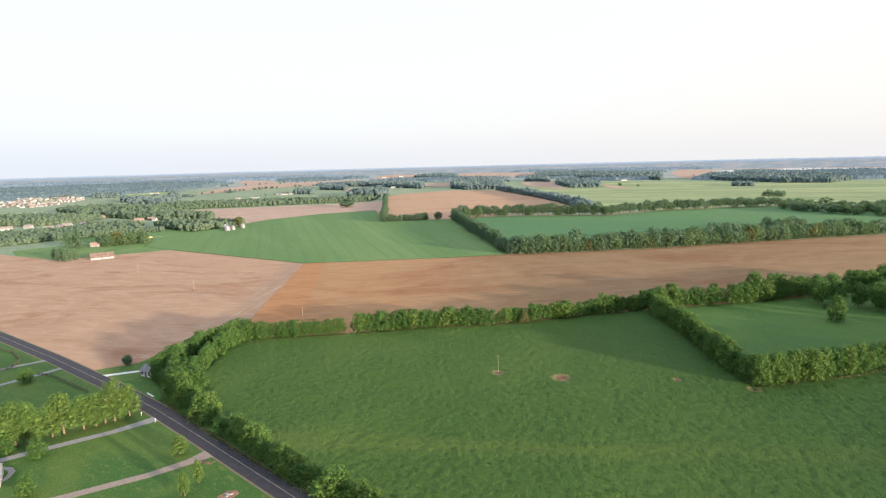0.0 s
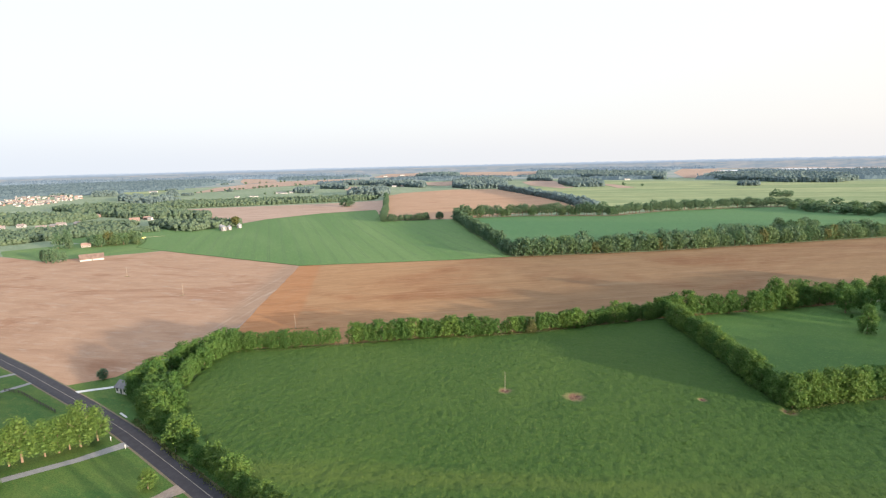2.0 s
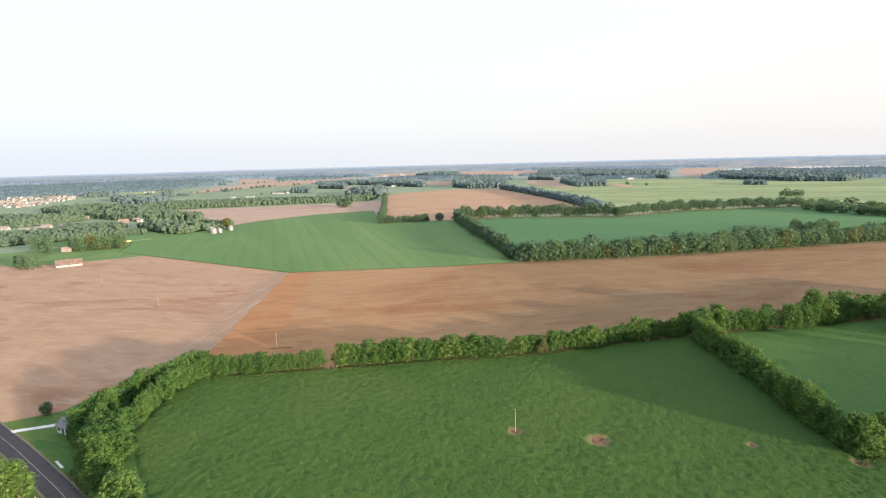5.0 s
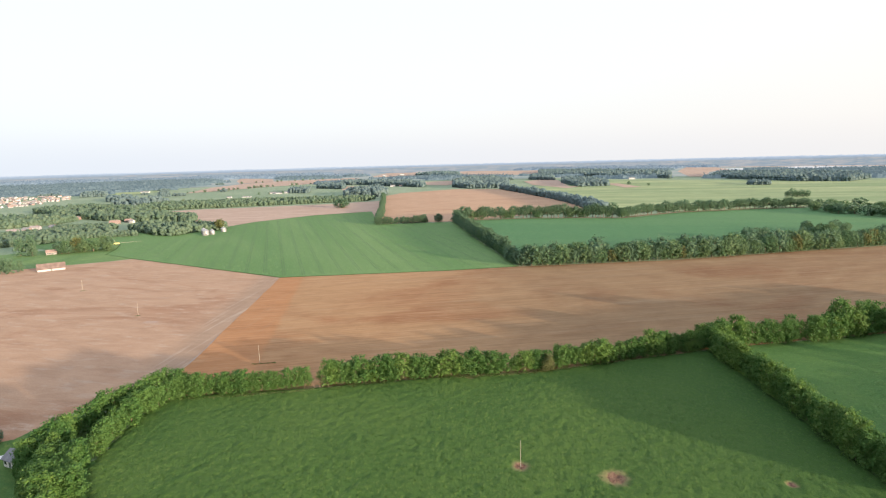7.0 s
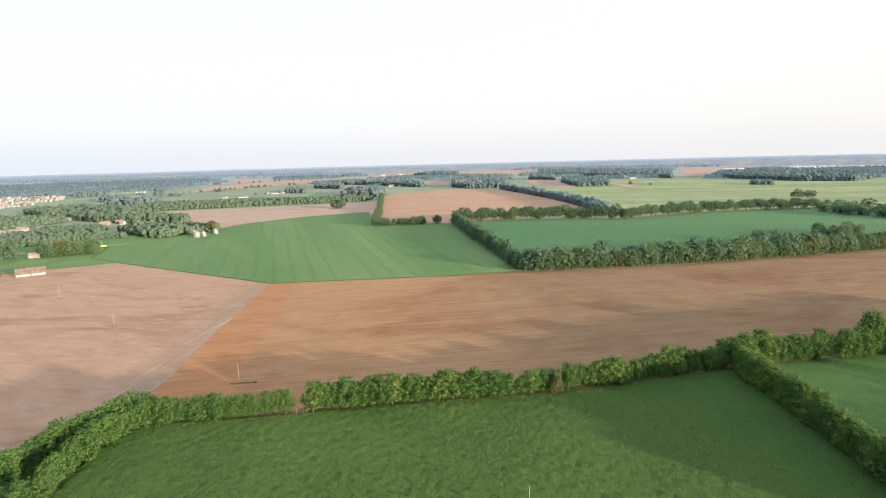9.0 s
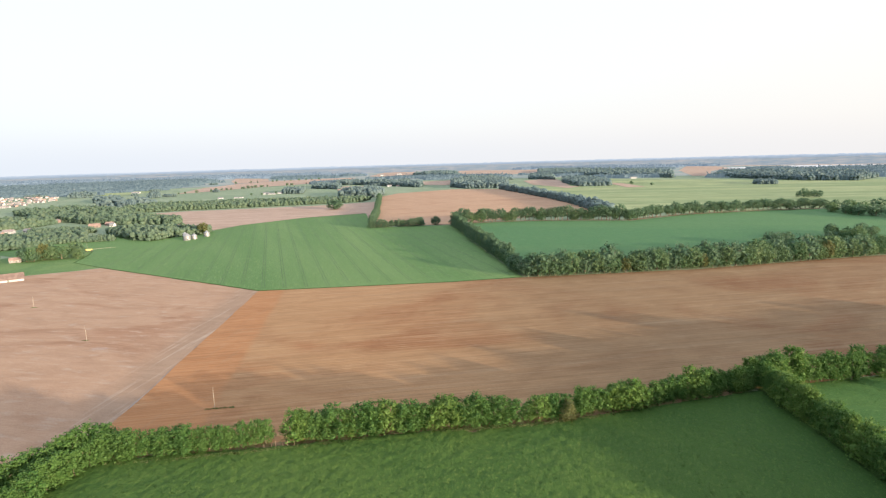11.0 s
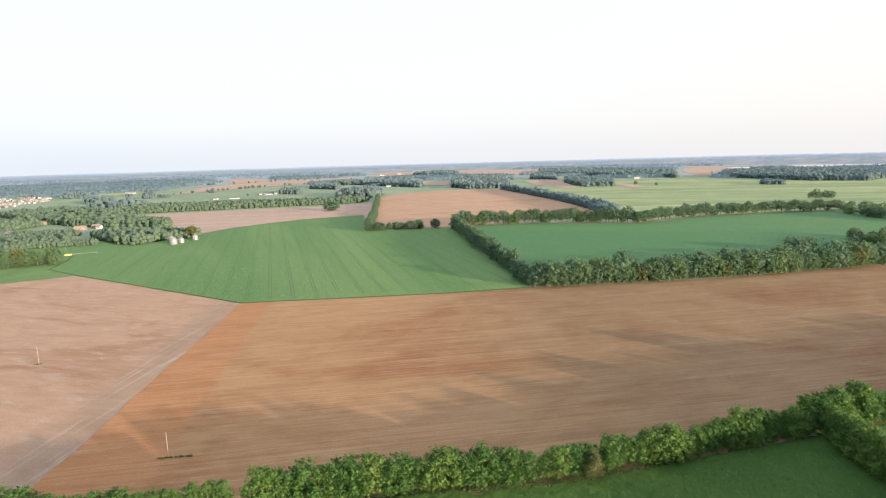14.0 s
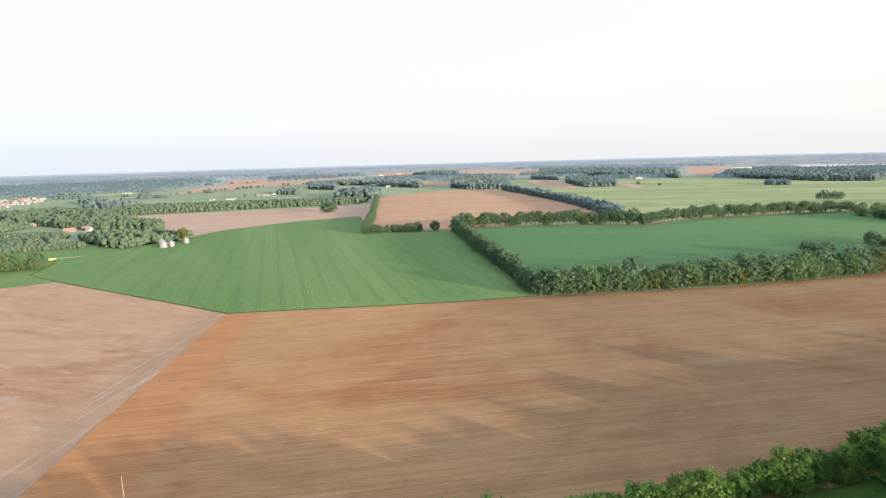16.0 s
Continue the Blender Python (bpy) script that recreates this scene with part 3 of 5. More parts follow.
def woods(name, outlines, h, label, leaf, step=2.0, sprays=6, crowns=True, apart=0.5):
    """Woodland too far off to count: a closed cover of rounded crowns of uneven height, with loose sprays on their heads."""
    rs = np.random.RandomState(sum(map(ord, label)) + int(abs(outlines[0][0][0])) + len(outlines))
    verts, faces, at = [], [], 0
    for poly in outlines:
        p = np.array(poly, float)
        (x0, y0), (x1, y1) = p.min(0), p.max(0)
        nx, ny = int((x1 - x0) / step) + 2, int((y1 - y0) / step) + 2
        gx, gy = np.meshgrid(x0 + np.arange(nx) * step, y0 + np.arange(ny) * step, indexing="ij")

        def within(u, v):
            hit = np.zeros(u.shape, bool)
            for (ax, ay), (bx, by) in zip(poly, poly[1:] + poly[:1]):
                if ay != by:
                    hit ^= ((ay > v) != (by > v)) & (u < (bx - ax) * (v - ay) / (by - ay) + ax)
            return hit

        cell = within(gx[:-1, :-1] + step / 2, gy[:-1, :-1] + step / 2)
        z = np.full(gx.shape, h * (0.45 if crowns else 0.25))
        area = cell.sum() * step * step
        for _ in range(int(area / (h * 0.42) ** 2) + 2):
            tx, ty = rs.uniform(x0, x1), rs.uniform(y0, y1)
            if not cell[min(int((tx - x0) / step), nx - 2), min(int((ty - y0) / step), ny - 2)]:
                continue
            tall, r = h * rs.uniform(0.62, 1.18), max(h * rs.uniform(0.28, 0.46), step * 1.2)
            i0, i1 = max(0, int((tx - r - x0) / step)), int((tx + r - x0) / step) + 2
            j0, j1 = max(0, int((ty - r - y0) / step)), int((ty + r - y0) / step) + 2
            d2 = ((gx[i0:i1, j0:j1] - tx) ** 2 + (gy[i0:i1, j0:j1] - ty) ** 2) / (r * r)
            z[i0:i1, j0:j1] = np.maximum(z[i0:i1, j0:j1], np.where(d2 < 1, tall * ((0.62 if crowns else 0.45) + (0.3 if crowns else 0.55) * np.sqrt(np.clip(1 - d2, 0, 1))), 0))
        z *= 1 + 0.09 * rs.randn(*z.shape)
        full = np.zeros(gx.shape, int)
        for a in (0, 1):
            for b in (0, 1):
                full[a:nx - 1 + a, b:ny - 1 + b] += cell
        z[full < 4] = 0.0
        jx, jy = gx + rs.uniform(-0.38, 0.38, gx.shape) * step, gy + rs.uniform(-0.38, 0.38, gx.shape) * step
        ids = np.full(gx.shape, -1)
        used = full > 0
        ids[used] = at + np.arange(used.sum())
        verts.append(np.stack([jx[used], jy[used], z[used]], 1))
        ci, cj = np.nonzero(cell)
        faces += np.stack([ids[ci, cj], ids[ci + 1, cj], ids[ci + 1, cj + 1], ids[ci, cj + 1]], 1).tolist()
        at += int(used.sum())
        if crowns:
            # round heads along the wood's edge, two over one another, and over its middle
            rim, mid = np.argwhere(used & (full < 4)), np.argwhere(full == 4)
            rim = rim[rs.rand(len(rim)) < step / ((apart - 0.1) * h)]
            mid = mid[rs.rand(len(mid)) < (step / (apart * h)) ** 2]
            balls = [(jx[i, j], jy[i, j], h * rs.uniform(0.2, 0.36), h * rs.uniform(0.26, 0.4)) for i, j in rim]
            balls += [(jx[i, j] + rs.randn() * h * 0.1, jy[i, j] + rs.randn() * h * 0.1, h * rs.uniform(0.5, 0.78), h * rs.uniform(0.24, 0.38)) for i, j in rim]
            balls += [(jx[i, j], jy[i, j], z[i, j] * rs.uniform(0.8, 1.0), h * rs.uniform(0.22, 0.4)) for i, j in mid]
            iv, iff = ICO[1]
            for bx, by, bz, br in balls:
                verts.append(np.array((bx, by, bz)) + iv * (br * (1 + 0.17 * rs.randn(len(iv), 1))))
                faces += (iff + at).tolist()
                at += len(iv)
            if balls and sprays:
                b = np.array(balls)[rs.randint(0, len(balls), len(balls) * sprays)]
                d = rs.randn(len(b), 3)
                d /= np.linalg.norm(d, axis=1, keepdims=True)
                c, e, g = b[:, :3] + d * b[:, 3:] * 1.08, rs.randn(len(b), 3) * h * 0.045, rs.randn(len(b), 3) * h * 0.045
                verts.append(np.stack([c + e, c + g, c - e], 1).reshape(-1, 3))
                faces += (at + np.arange(len(b) * 3).reshape(-1, 3)).tolist()
                at += len(b) * 3
            continue
        top = np.nonzero((full == 4) & (z > h * 0.55))
        m = min(int(area / (h * 0.42) ** 2 * sprays), len(top[0]) * 2)
        if m:
            k = rs.randint(0, len(top[0]), m)
            c = np.stack([jx[top][k], jy[top][k], z[top][k]], 1) + rs.randn(m, 3) * step * 0.3
            a, b = rs.randn(m, 3), rs.randn(m, 3)
            verts.append(np.stack([c + a * step * 0.3, c + b * step * 0.3, c - a * step * 0.3 + b * step * 0.1], 1).reshape(-1, 3))
            faces += (at + np.arange(m * 3).reshape(m, 3)).tolist()
            at += m * 3
    ob = link_mesh(name, np.concatenate(verts), faces, leaf)
    return tagged(ob, label, "woodland", kind="stuff")


def far_wood(poly, h, label, leaf=None, step=3.0, name="far_woodland", sprays=5, apart=0.5):
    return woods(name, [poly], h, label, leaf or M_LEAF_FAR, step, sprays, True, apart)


# ---- ground, fields and roads ----
sheet("ground", [(-9000, -3000), (9000, -3000), (9000, 9000), (-9000, 9000)], 0.0, M_MEADOW, "wide green meadow land reaching the horizon", "ground")


def pasture_height(x, y):
    big = noise.noise(Vector((x * 0.03, y * 0.03, 0))) * 0.22 + noise.noise(Vector((x * 0.013 + 3, y * 0.013, 4))) * 0.35
    tuft = noise.noise(Vector((x * 0.62 + y * 0.12, y * 0.3, 5))) * 0.18 + noise.noise(Vector((x * 0.97 + 0.4, y * 0.55, 9))) * 0.26
    dip = sum(0.5 * math.exp(-((x - a) ** 2 + (y - b) ** 2) / (r * r)) for a, b, r in WORN)
    return max(0.06, 0.6 + big + tuft - dip)


PASTURE = [(-106, 251.5), (-109, 236), (-105, 205), (-90, 184), (-70, 160), (-45, 142), (-20, 122), (45, 74), (120, 10), (420, 10), (420, 262), (165, 206), (107, 189), (107, 294), (99, 291.5), (57, 279.8), (26, 272), (-9, 267.2), (-52, 259.2)]


def grass_grid(name, poly, step, material, label, height):
    xs, ys = [p[0] for p in poly], [p[1] for p in poly]
    x0, y0 = min(xs), min(ys)
    nx, ny = int((max(xs) - x0) / step) + 1, int((max(ys) - y0) / step) + 1
    ids, verts, faces = {}, [], []

    def vert(i, j):
        if (i, j) not in ids:
            x, y = x0 + i * step, y0 + j * step
            ids[i, j] = len(verts)
            verts.append((x, y, height(x, y)))
        return ids[i, j]

    for i in range(nx):
        for j in range(ny):
            if inside(x0 + (i + 0.5) * step, y0 + (j + 0.5) * step, poly):
                faces.append((vert(i, j), vert(i + 1, j), vert(i + 1, j + 1), vert(i, j + 1)))
    # the rim runs down to the ground
    for (i, j), k in ids.items():
        if any((i + a, j + b) not in ids for a in (-1, 0, 1) for b in (-1, 0, 1)):
            verts[k] = (verts[k][0], verts[k][1], 0.05)
    return tagged(link_mesh(name, verts, faces, material, smooth=True), label, "ground", kind="structure")


grass_grid("pasture", PASTURE, 1.0, M_PASTURE, "rough green tussocky cattle pasture grass", pasture_height)
PADDOCK = [(106, 298), (106, 187), (166, 203), (260, 240), (300, 330), (207, 316), (132, 300)]
sheet("paddock", PADDOCK, 0.06, M_PADDOCK, "mown green paddock enclosed by hedgerows", "ground", 0.6)

sheet("field_west", [(-133.5, 455.5), (-236, 512), (-302, 547), (-316, 536), (-387, 496), (-472, 536), (-640, 640), (-640, 520), (-243, 270.5), (-170, 223), (-154, 214), (-140, 221), (-136, 236), (-125, 254), (-112.5, 252)], 0.05, M_SOIL_W, "tan tilled field with pale dry streaks", "field", 0.8)
sheet("field_middle", [(-133.5, 455.5), (-112.5, 252), (-52, 261), (-9, 269), (26, 274), (57, 282), (99, 293.5), (207, 316), (420, 380), (760, 480), (760, 640), (291, 530), (174, 500), (46, 483), (-5, 472)], 0.09, M_SOIL_E, "bare brown tilled field with fine rows", "field", 0.4)
ribbon("field_seam", [(-133.7, 456.5), (-123, 355), (-112, 250)], 5.0, 0.03, M_SOIL_GREY, "narrow strip of bare earth between two tilled fields", "field")
sheet("field_crop", [(-133.5, 456.5), (-5, 473), (45, 484), (18, 633), (-4, 790), (-8, 799), (-108, 789), (-150, 980), (-238, 929), (-302, 845), (-320, 777), (-306, 705), (-372, 640), (-358, 612), (-345, 575), (-302, 549), (-236, 513)], 0.2, M_CROP, "young green cereal crop with wheel tracks", "field", 0.5)
sheet("field_east", [(46, 490), (291, 534), (520, 590), (640, 760), (620, 905), (526, 903), (448, 897), (321, 866), (227, 806), (96, 827), (14, 812), (20, 640)], 0.14, M_CROP_EAST, "smooth deep green crop field behind tree belts", "field", 0.5)
sheet("farm_grass", [(-303, 550), (-316, 537.5), (-387, 497.5), (-450, 527), (-480, 560), (-430, 610), (-372, 640), (-358, 612), (-345, 576)], 0.12, M_FARM, "bright green grass round the farm buildings", "ground", 0.8)
sheet("farm_meadow", [(-372, 641), (-340, 672), (-306, 706), (-320, 776), (-345, 724), (-371, 716), (-403, 738), (-446, 774), (-475, 700), (-500, 645), (-430, 610)], 0.13, M_CROP, "green grass between the crop and the grain bins", "ground", 0.8)
sheet("field_tan_north", [(-110, 792), (-119, 860), (-130, 960), (-151, 1120), (-166, 1230), (-267, 1166), (-381, 1125), (-509, 1091), (-585, 1045), (-440, 900), (-320, 790), (-302, 847), (-238, 931), (-150, 982)], 0.45, M_SOIL_FAR, "pale tan tilled field on a gentle rise", "field", 0.8)
BROWN_NORTH = [(-112, 800), (-10, 805), (12, 820), (222, 940), (222, 1006), (205, 1250), (172, 1500), (120, 1616), (-16, 1644), (-156, 1503), (-184, 1375), (-152, 1120), (-130, 960)]
sheet("field_brown_north", BROWN_NORTH, 0.35, M_SOIL_SALMON, "salmon-brown tilled field framed by hedges", "field", 0.8)
HAY = [(230, 950), (330, 880), (530, 915), (900, 1010), (1500, 1150), (1900, 1500), (1240, 1700), (1066, 1680), (867, 1880), (539, 2090), (330, 1900), (215, 1650), (225, 1270)]
sheet("field_hay", HAY, 0.28, M_HAY, "pale green hay meadow with faint mown bands", "field", 2.0)
FAR_FIELDS = "far tan tilled field", "field"
FAR_OPEN = (
        [(-855, 1718), (-799, 1861), (-739, 2076), (-608, 2318), (-517, 2593), (-542, 3033), (-713, 2952), (-902, 2769), (-969, 2494), (-957, 2121)],
        [(-1171, 2878), (-1391, 3476), (-1087, 3182), (-922, 2742), (-1002, 2510)],
        [(-366, 1734), (-411, 1980), (-312, 1981), (-268, 1801), (-317, 1683)],
        [(-509, 3222), (-546, 4150), (-67, 4330), (-56, 4200), (-196, 3635), (-226, 2825)],
        [(2, 3075), (12, 4280), (582, 3963), (454, 3209), (196, 2822)],
        [(-128, 1988), (-145, 2259), (-30, 2320), (4, 2020), (-44, 1905)],
        [(242, 2109), (337, 2238), (379, 2151), (325, 1664), (368, 1681), (299, 1573), (236, 1819)],
        [(466, 1840), (501, 1779), (499, 1556), (449, 1544)],
        [(1154, 2963), (1577, 3887), (1688, 3704), (1548, 3190), (1224, 2753), (958, 2187), (907, 2222)],
        [(1667, 3739), (1990, 3890), (2760, 3330), (3100, 2900), (2500, 3160), (1925, 3594)])
for k, outline in enumerate(FAR_OPEN):
    sheet("field_far_tan_%d" % (k + 1), outline, 0.5 + 0.03 * k, M_SOIL_FAR, *FAR_FIELDS)
sheet("field_far_hay", [(-1198, 1858), (-1150, 2100), (-1018, 1859), (-1016, 1642)], 0.4, M_HAY, "far pale green meadow", "field")
WATER = [(1504, 3247), (1610, 3316), (1686, 3209), (2071, 3479), (2441, 3208), (3000, 2780), (2650, 2360), (2116, 2785), (1683, 2833), (1537, 2929)]
FAR_OPEN += (WATER, HAY, BROWN_NORTH)
sheet("water", WATER, 0.9, M_WATER, "pale band of standing water far off", "water")

ribbon("hedge_bank", [(-103, 251.5), (-86, 253), (-52, 259.6), (-9, 267.6), (26, 272.4), (57, 280.2), (99, 292)], 3.6, 0.11, M_BANK, "bare earth and dry straw under the long hedgerow", "verge")
ribbon("row_bank", [(-3, 812), (14, 817), (50, 824), (96, 830), (160, 824), (225, 811), (260, 836), (321, 868), (384, 884), (448, 899), (526, 906)], 5.0, 0.42, M_BANK, "bare brown earth under the far tree row", "verge")
ribbon("crop_edge", [(-372, 640), (-358, 612), (-345, 575), (-302, 548.5), (-236, 512.5), (-133.5, 456), (-5, 472.5), (46, 484)], 1.5, 0.24, M_PASTURE, "dark rank grass strip along the crop's edge", "verge")
# wheel tracks through the crop
for k in range(-13, 14):
    x0 = -87 + 15 * k
    line = [(x0 - 0.349 * s, 460 + s) for s in range(-20, 560, 12)]
    crop = [(-133.5, 456.5), (45, 484), (-4, 785), (-108, 785), (-150, 975), (-300, 845), (-315, 777), (-300, 705), (-360, 640), (-302, 549)]
    line = [p for p in line if inside(*p, crop)]
    for side in (-0.95, 0.95):
        if len(line) > 2:
            ribbon("wheel_track", [(x + side, y) for x, y in line], 0.34, 0.26, M_TRACK, "narrow bare wheel track through the crop", "track")

ROAD = [(-640, 513), (-400, 363), (-231, 258.5), (-183, 228.5), (-135, 196.6), (-107, 176.6), (-92, 165), (-78, 154), (-48, 130.2), (-39, 123), (46, 56), (200, -66), (600, -383)]
ribbon("road_shoulder", ROAD, 7.5, 0.085, M_SHOULDER, "trodden earth and thin grass along the road edge", "verge")
ribbon("road", ROAD, 6.3, 0.12, M_ASPHALT, "dark worn two-lane country asphalt road", "road")
ribbon("road_line", ROAD, 0.18, 0.125, M_LINE, "faded pale centre line on the road", "road marking")
sheet("lawn", [(-135, 196), (-107, 176), (-92, 164.3), (-78, 153.2), (-48, 129.3), (-39, 122.1), (46, 55), (200, -67), (-60, -80), (-330, 90), (-330, 322), (-231, 258.5), (-183, 228)], 0.05, M_LAWN, "mown yellow-green yard lawns beside the road", "lawn", 0.6)
sheet("verge", [(-156, 213), (-150, 206), (-135, 196), (-107, 176), (-100, 190), (-118, 240), (-136, 237), (-140, 222)], 0.06, M_LAWN, "green grass plot beside the small white house", "lawn", 0.4)
sheet("road_verge", [(-120, 196), (-107, 176), (-92, 164.3), (-78, 153.2), (-48, 129.3), (-39, 122.1), (46, 55), (150, -27), (170, 0), (46, 82), (-18, 128), (-44, 146), (-68, 164), (-92, 188), (-104, 212)], 0.07, M_PADDOCK, "rough grass verge between road and hedge", "verge", 0.4)
ribbon("gravel_drive", [(-101, 171), (-112, 160.5), (-124, 152), (-135, 144), (-160, 130)], [4.5, 3.0, 3.0, 3.0, 3.0], 0.10, M_GRAVEL, "pale grey gravel driveway off the road", "driveway")
ribbon("dirt_drive", [(-73, 148.5), (-78, 142.5), (-86, 136), (-103, 126), (-130, 112)], [6.0, 3.4, 3.0, 3.0, 3.0], 0.10, M_DRIVE, "pinkish gravel driveway across the lawn", "driveway")
ribbon("concrete_drive", [(-148, 206), (-144, 208.5), (-132, 213)], [4.0, 2.2, 2.0], 0.11, M_CONCRETE, "white concrete driveway to a small house", "driveway")
ribbon("culvert_drive", [(-118, 190.3), (-113.5, 186.8)], 0.7, 0.14, M_CONCRETE, "white concrete apron at the road edge", "driveway")
ribbon("side_drive", [(-190, 190), (-178.5, 205), (-172.9, 213.2), (-169, 219.5)], 2.6, 0.10, M_GRAVEL, "grey gravel drive crossing the yards", "driveway")

ribbon("upper_drive", [(-214, 200), (-197, 216), (-190, 222.2), (-183, 228)], 2.6, 0.10, M_GRAVEL, "grey gravel drive beside the curved fence", "driveway")
ribbon("house_loop", [(-140, 138), (-131.6, 139.8), (-128.5, 139.6), (-126.4, 138), (-125.4, 135), (-126, 131)], 1.6, 0.10, M_GRAVEL, "pale gravel path round the yard house", "path")
sheet("bare_patch", [(-62.5, 126), (-60.5, 124.6), (-58, 125.6), (-57.2, 127.6), (-58.6, 129), (-61, 128.6)], 0.09, M_DIRT, "bare earth patch under the stone heap", "ground", 0.2, 1.0)

# far ridges that close the horizon, stepping paler in glowing painted haze
def ridge(name, radius, top, material, seed, label):
    rng = random.Random(seed)
    verts, faces, n = [], [], 2400
    for k in range(n):
        a = k * math.tau / n
        h = top(a) * (1 + 0.06 * noise.noise(Vector((math.cos(a) * 9, math.sin(a) * 9, seed))) + 0.05 * noise.noise(Vector((math.cos(a) * 110, math.sin(a) * 110, seed))) + 0.05 * noise.noise(Vector((math.cos(a) * 420, math.sin(a) * 420, seed))))
        for r, z in ((radius - 260, 0.0), (radius - 60, h * 0.8), (radius, h)):
            verts.append((r * math.sin(a), 80 + r * math.cos(a), z))
    for k in range(n):
        a, b = 3 * k, 3 * ((k + 1) % n)
        faces += [(a, b, b + 1, a + 1), (a + 1, b + 1, b + 2, a + 2)]
    return tagged(link_mesh(name, verts, faces, material, smooth=True), label, "backdrop", kind="structure")


def horizon(radius, drop):
    """The height at which a ridge at that distance closes the view a little under the last one."""
    return lambda a: 83 - (29 - 15 * math.sin(a - 0.1)) * radius / 4780 - drop


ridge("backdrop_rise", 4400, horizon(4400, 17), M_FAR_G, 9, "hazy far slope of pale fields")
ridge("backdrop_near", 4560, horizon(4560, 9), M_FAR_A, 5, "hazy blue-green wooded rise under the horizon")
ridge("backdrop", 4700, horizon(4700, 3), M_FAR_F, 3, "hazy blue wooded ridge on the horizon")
ridge("backdrop_haze", 4830, horizon(4830, -1.5), M_FAR_E, 7, "faint pale blue band of painted haze on the horizon")
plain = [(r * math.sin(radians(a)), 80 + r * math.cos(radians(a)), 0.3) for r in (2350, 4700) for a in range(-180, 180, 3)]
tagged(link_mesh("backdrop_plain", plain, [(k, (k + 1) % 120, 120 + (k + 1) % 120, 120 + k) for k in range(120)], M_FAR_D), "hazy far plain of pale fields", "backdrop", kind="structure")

# ---- trees, hedges and woods ----
LONG = "trees of the long pasture hedgerow"
hedge([(-104, 253), (-86, 254.6), (-58.8, 259.6)], 3.0, 7.3, 8.8, ["hedge"], LONG, 0.7, 1.08)
hedge([(-50.2, 261.6), (-32, 265.3), (-9, 269.2), (12, 271.6)], 3.1, 7.9, 10.0, ["hedge", "hedge", "hedge", "hedge_yellow"], LONG, 0.7, 1.08)
hedge([(26, 273.8), (57, 281.6), (74, 286.4)], 3.1, 6.6, 8.9, ["hedge", "hedge", "hedge", "hedge_yellow"], LONG, 0.8, 1.05)
hedge([(76, 287.2), (99, 293.5)], 3.1, 8.0, 10.2, ["hedge", "hedge", "hedge_yellow"], LONG, 0.8, 1.0)
plant("hedge", 16.5, 272.2, 7.6, 1.0, LONG), plant("hedge", 21.5, 273.2, 6.8, 1.1, LONG)
plant("russet", 34, 272.8, 5.6, 1.1, LONG)
hedge([(104, 297), (132, 301), (166, 307), (190, 314)], 4.0, 9.5, 12, ["hedge", "hedge_yellow", "hedge"], "trees of the paddock's far hedgerow", 1.6, 0.85)
hedge([(190, 314), (207, 318), (240, 328), (300, 345)], 5.0, 10.5, 13.5, ["round", "hedge"], "trees of the paddock's far hedgerow", 2.5, 0.9)
hedge([(108, 292), (109, 251), (108, 222), (107.5, 194)], 2.8, 9.3, 11.0, ["hedge", "hedge", "hedge_yellow"], "trees of the cross hedgerow", 0.8, 0.9)
hedge([(109, 191), (131, 197.5), (147, 200.5), (165, 206.5), (210, 222), (250, 240)], 3.6, 9.2, 10.6, ["hedge_yellow", "hedge"], "trees of the paddock's near hedgerow", 1.0, 0.9)
grove([(226, 306), (300, 332), (310, 290), (250, 262), (232, 272)], 22, 10, 15, ["hedge", "round"], "trees at the paddock corner")
for x, y, h in ((203, 300, 13.5), (211, 298, 12.5), (219, 292, 12), (225, 284, 12.5), (230, 275, 11.5), (236, 266, 12), (243, 258, 12)):
    plant("round", x, y, h, 0.95, "trees at the paddock corner")
plant("hedge", 190, 267, 13.5, 0.8, "", "lone dense green tree standing in the paddock")
plant("hedge", 200, 291, 2.4, 1.0, "", "small dark bush in the paddock grass")
# belt between road and pasture
hedge([(98, 293.5), (107, 295.5)], 2.6, 7.5, 9.0, ["hedge"], LONG, 0.6, 1.0)
CORNER = "tall trees at the hedgerow corner"
plant("hedge", 108, 296, 11.5, 0.85, CORNER), plant("hedge", 104, 297, 10.5, 0.8, CORNER), plant("round", 113, 298, 11.5, 0.8, CORNER)
plant("hedge", 184, 314, 16.0, 0.8, CORNER), plant("hedge", 190, 315, 14.5, 0.8, CORNER), plant("round", 173, 312, 13.5, 0.85, CORNER)
BELT = "trees of the roadside belt"
hedge([(-106, 254), (-112, 247), (-116, 237), (-118.5, 226)], 3.4, 8.5, 10.5, ["hedge", "hedge", "hedge"], BELT, 1.2, 1.1)
hedge([(-104, 251), (-108, 240), (-109, 226), (-107, 212)], 3.6, 7.5, 9.5, ["hedge", "hedge"], BELT, 1.2, 1.1)
hedge([(-121, 221), (-119, 211), (-113, 201), (-107, 193), (-101, 186)], 3.4, 7.5, 9.5, ["hedge_yellow", "hedge", "round"], BELT, 1.2, 1.1)
plant("hedge_yellow", -122.3, 206.5, 7.5, 0.95, BELT), plant("hedge", -120.5, 203, 7.5, 0.95, BELT), plant("hedge", -124, 212.5, 8.0, 0.95, BELT)
hedge([(-120, 203.5), (-114, 195.5), (-108, 189), (-101.5, 183)], 3.3, 6.0, 8.0, ["hedge", "hedge_yellow"], BELT, 0.8, 1.0)
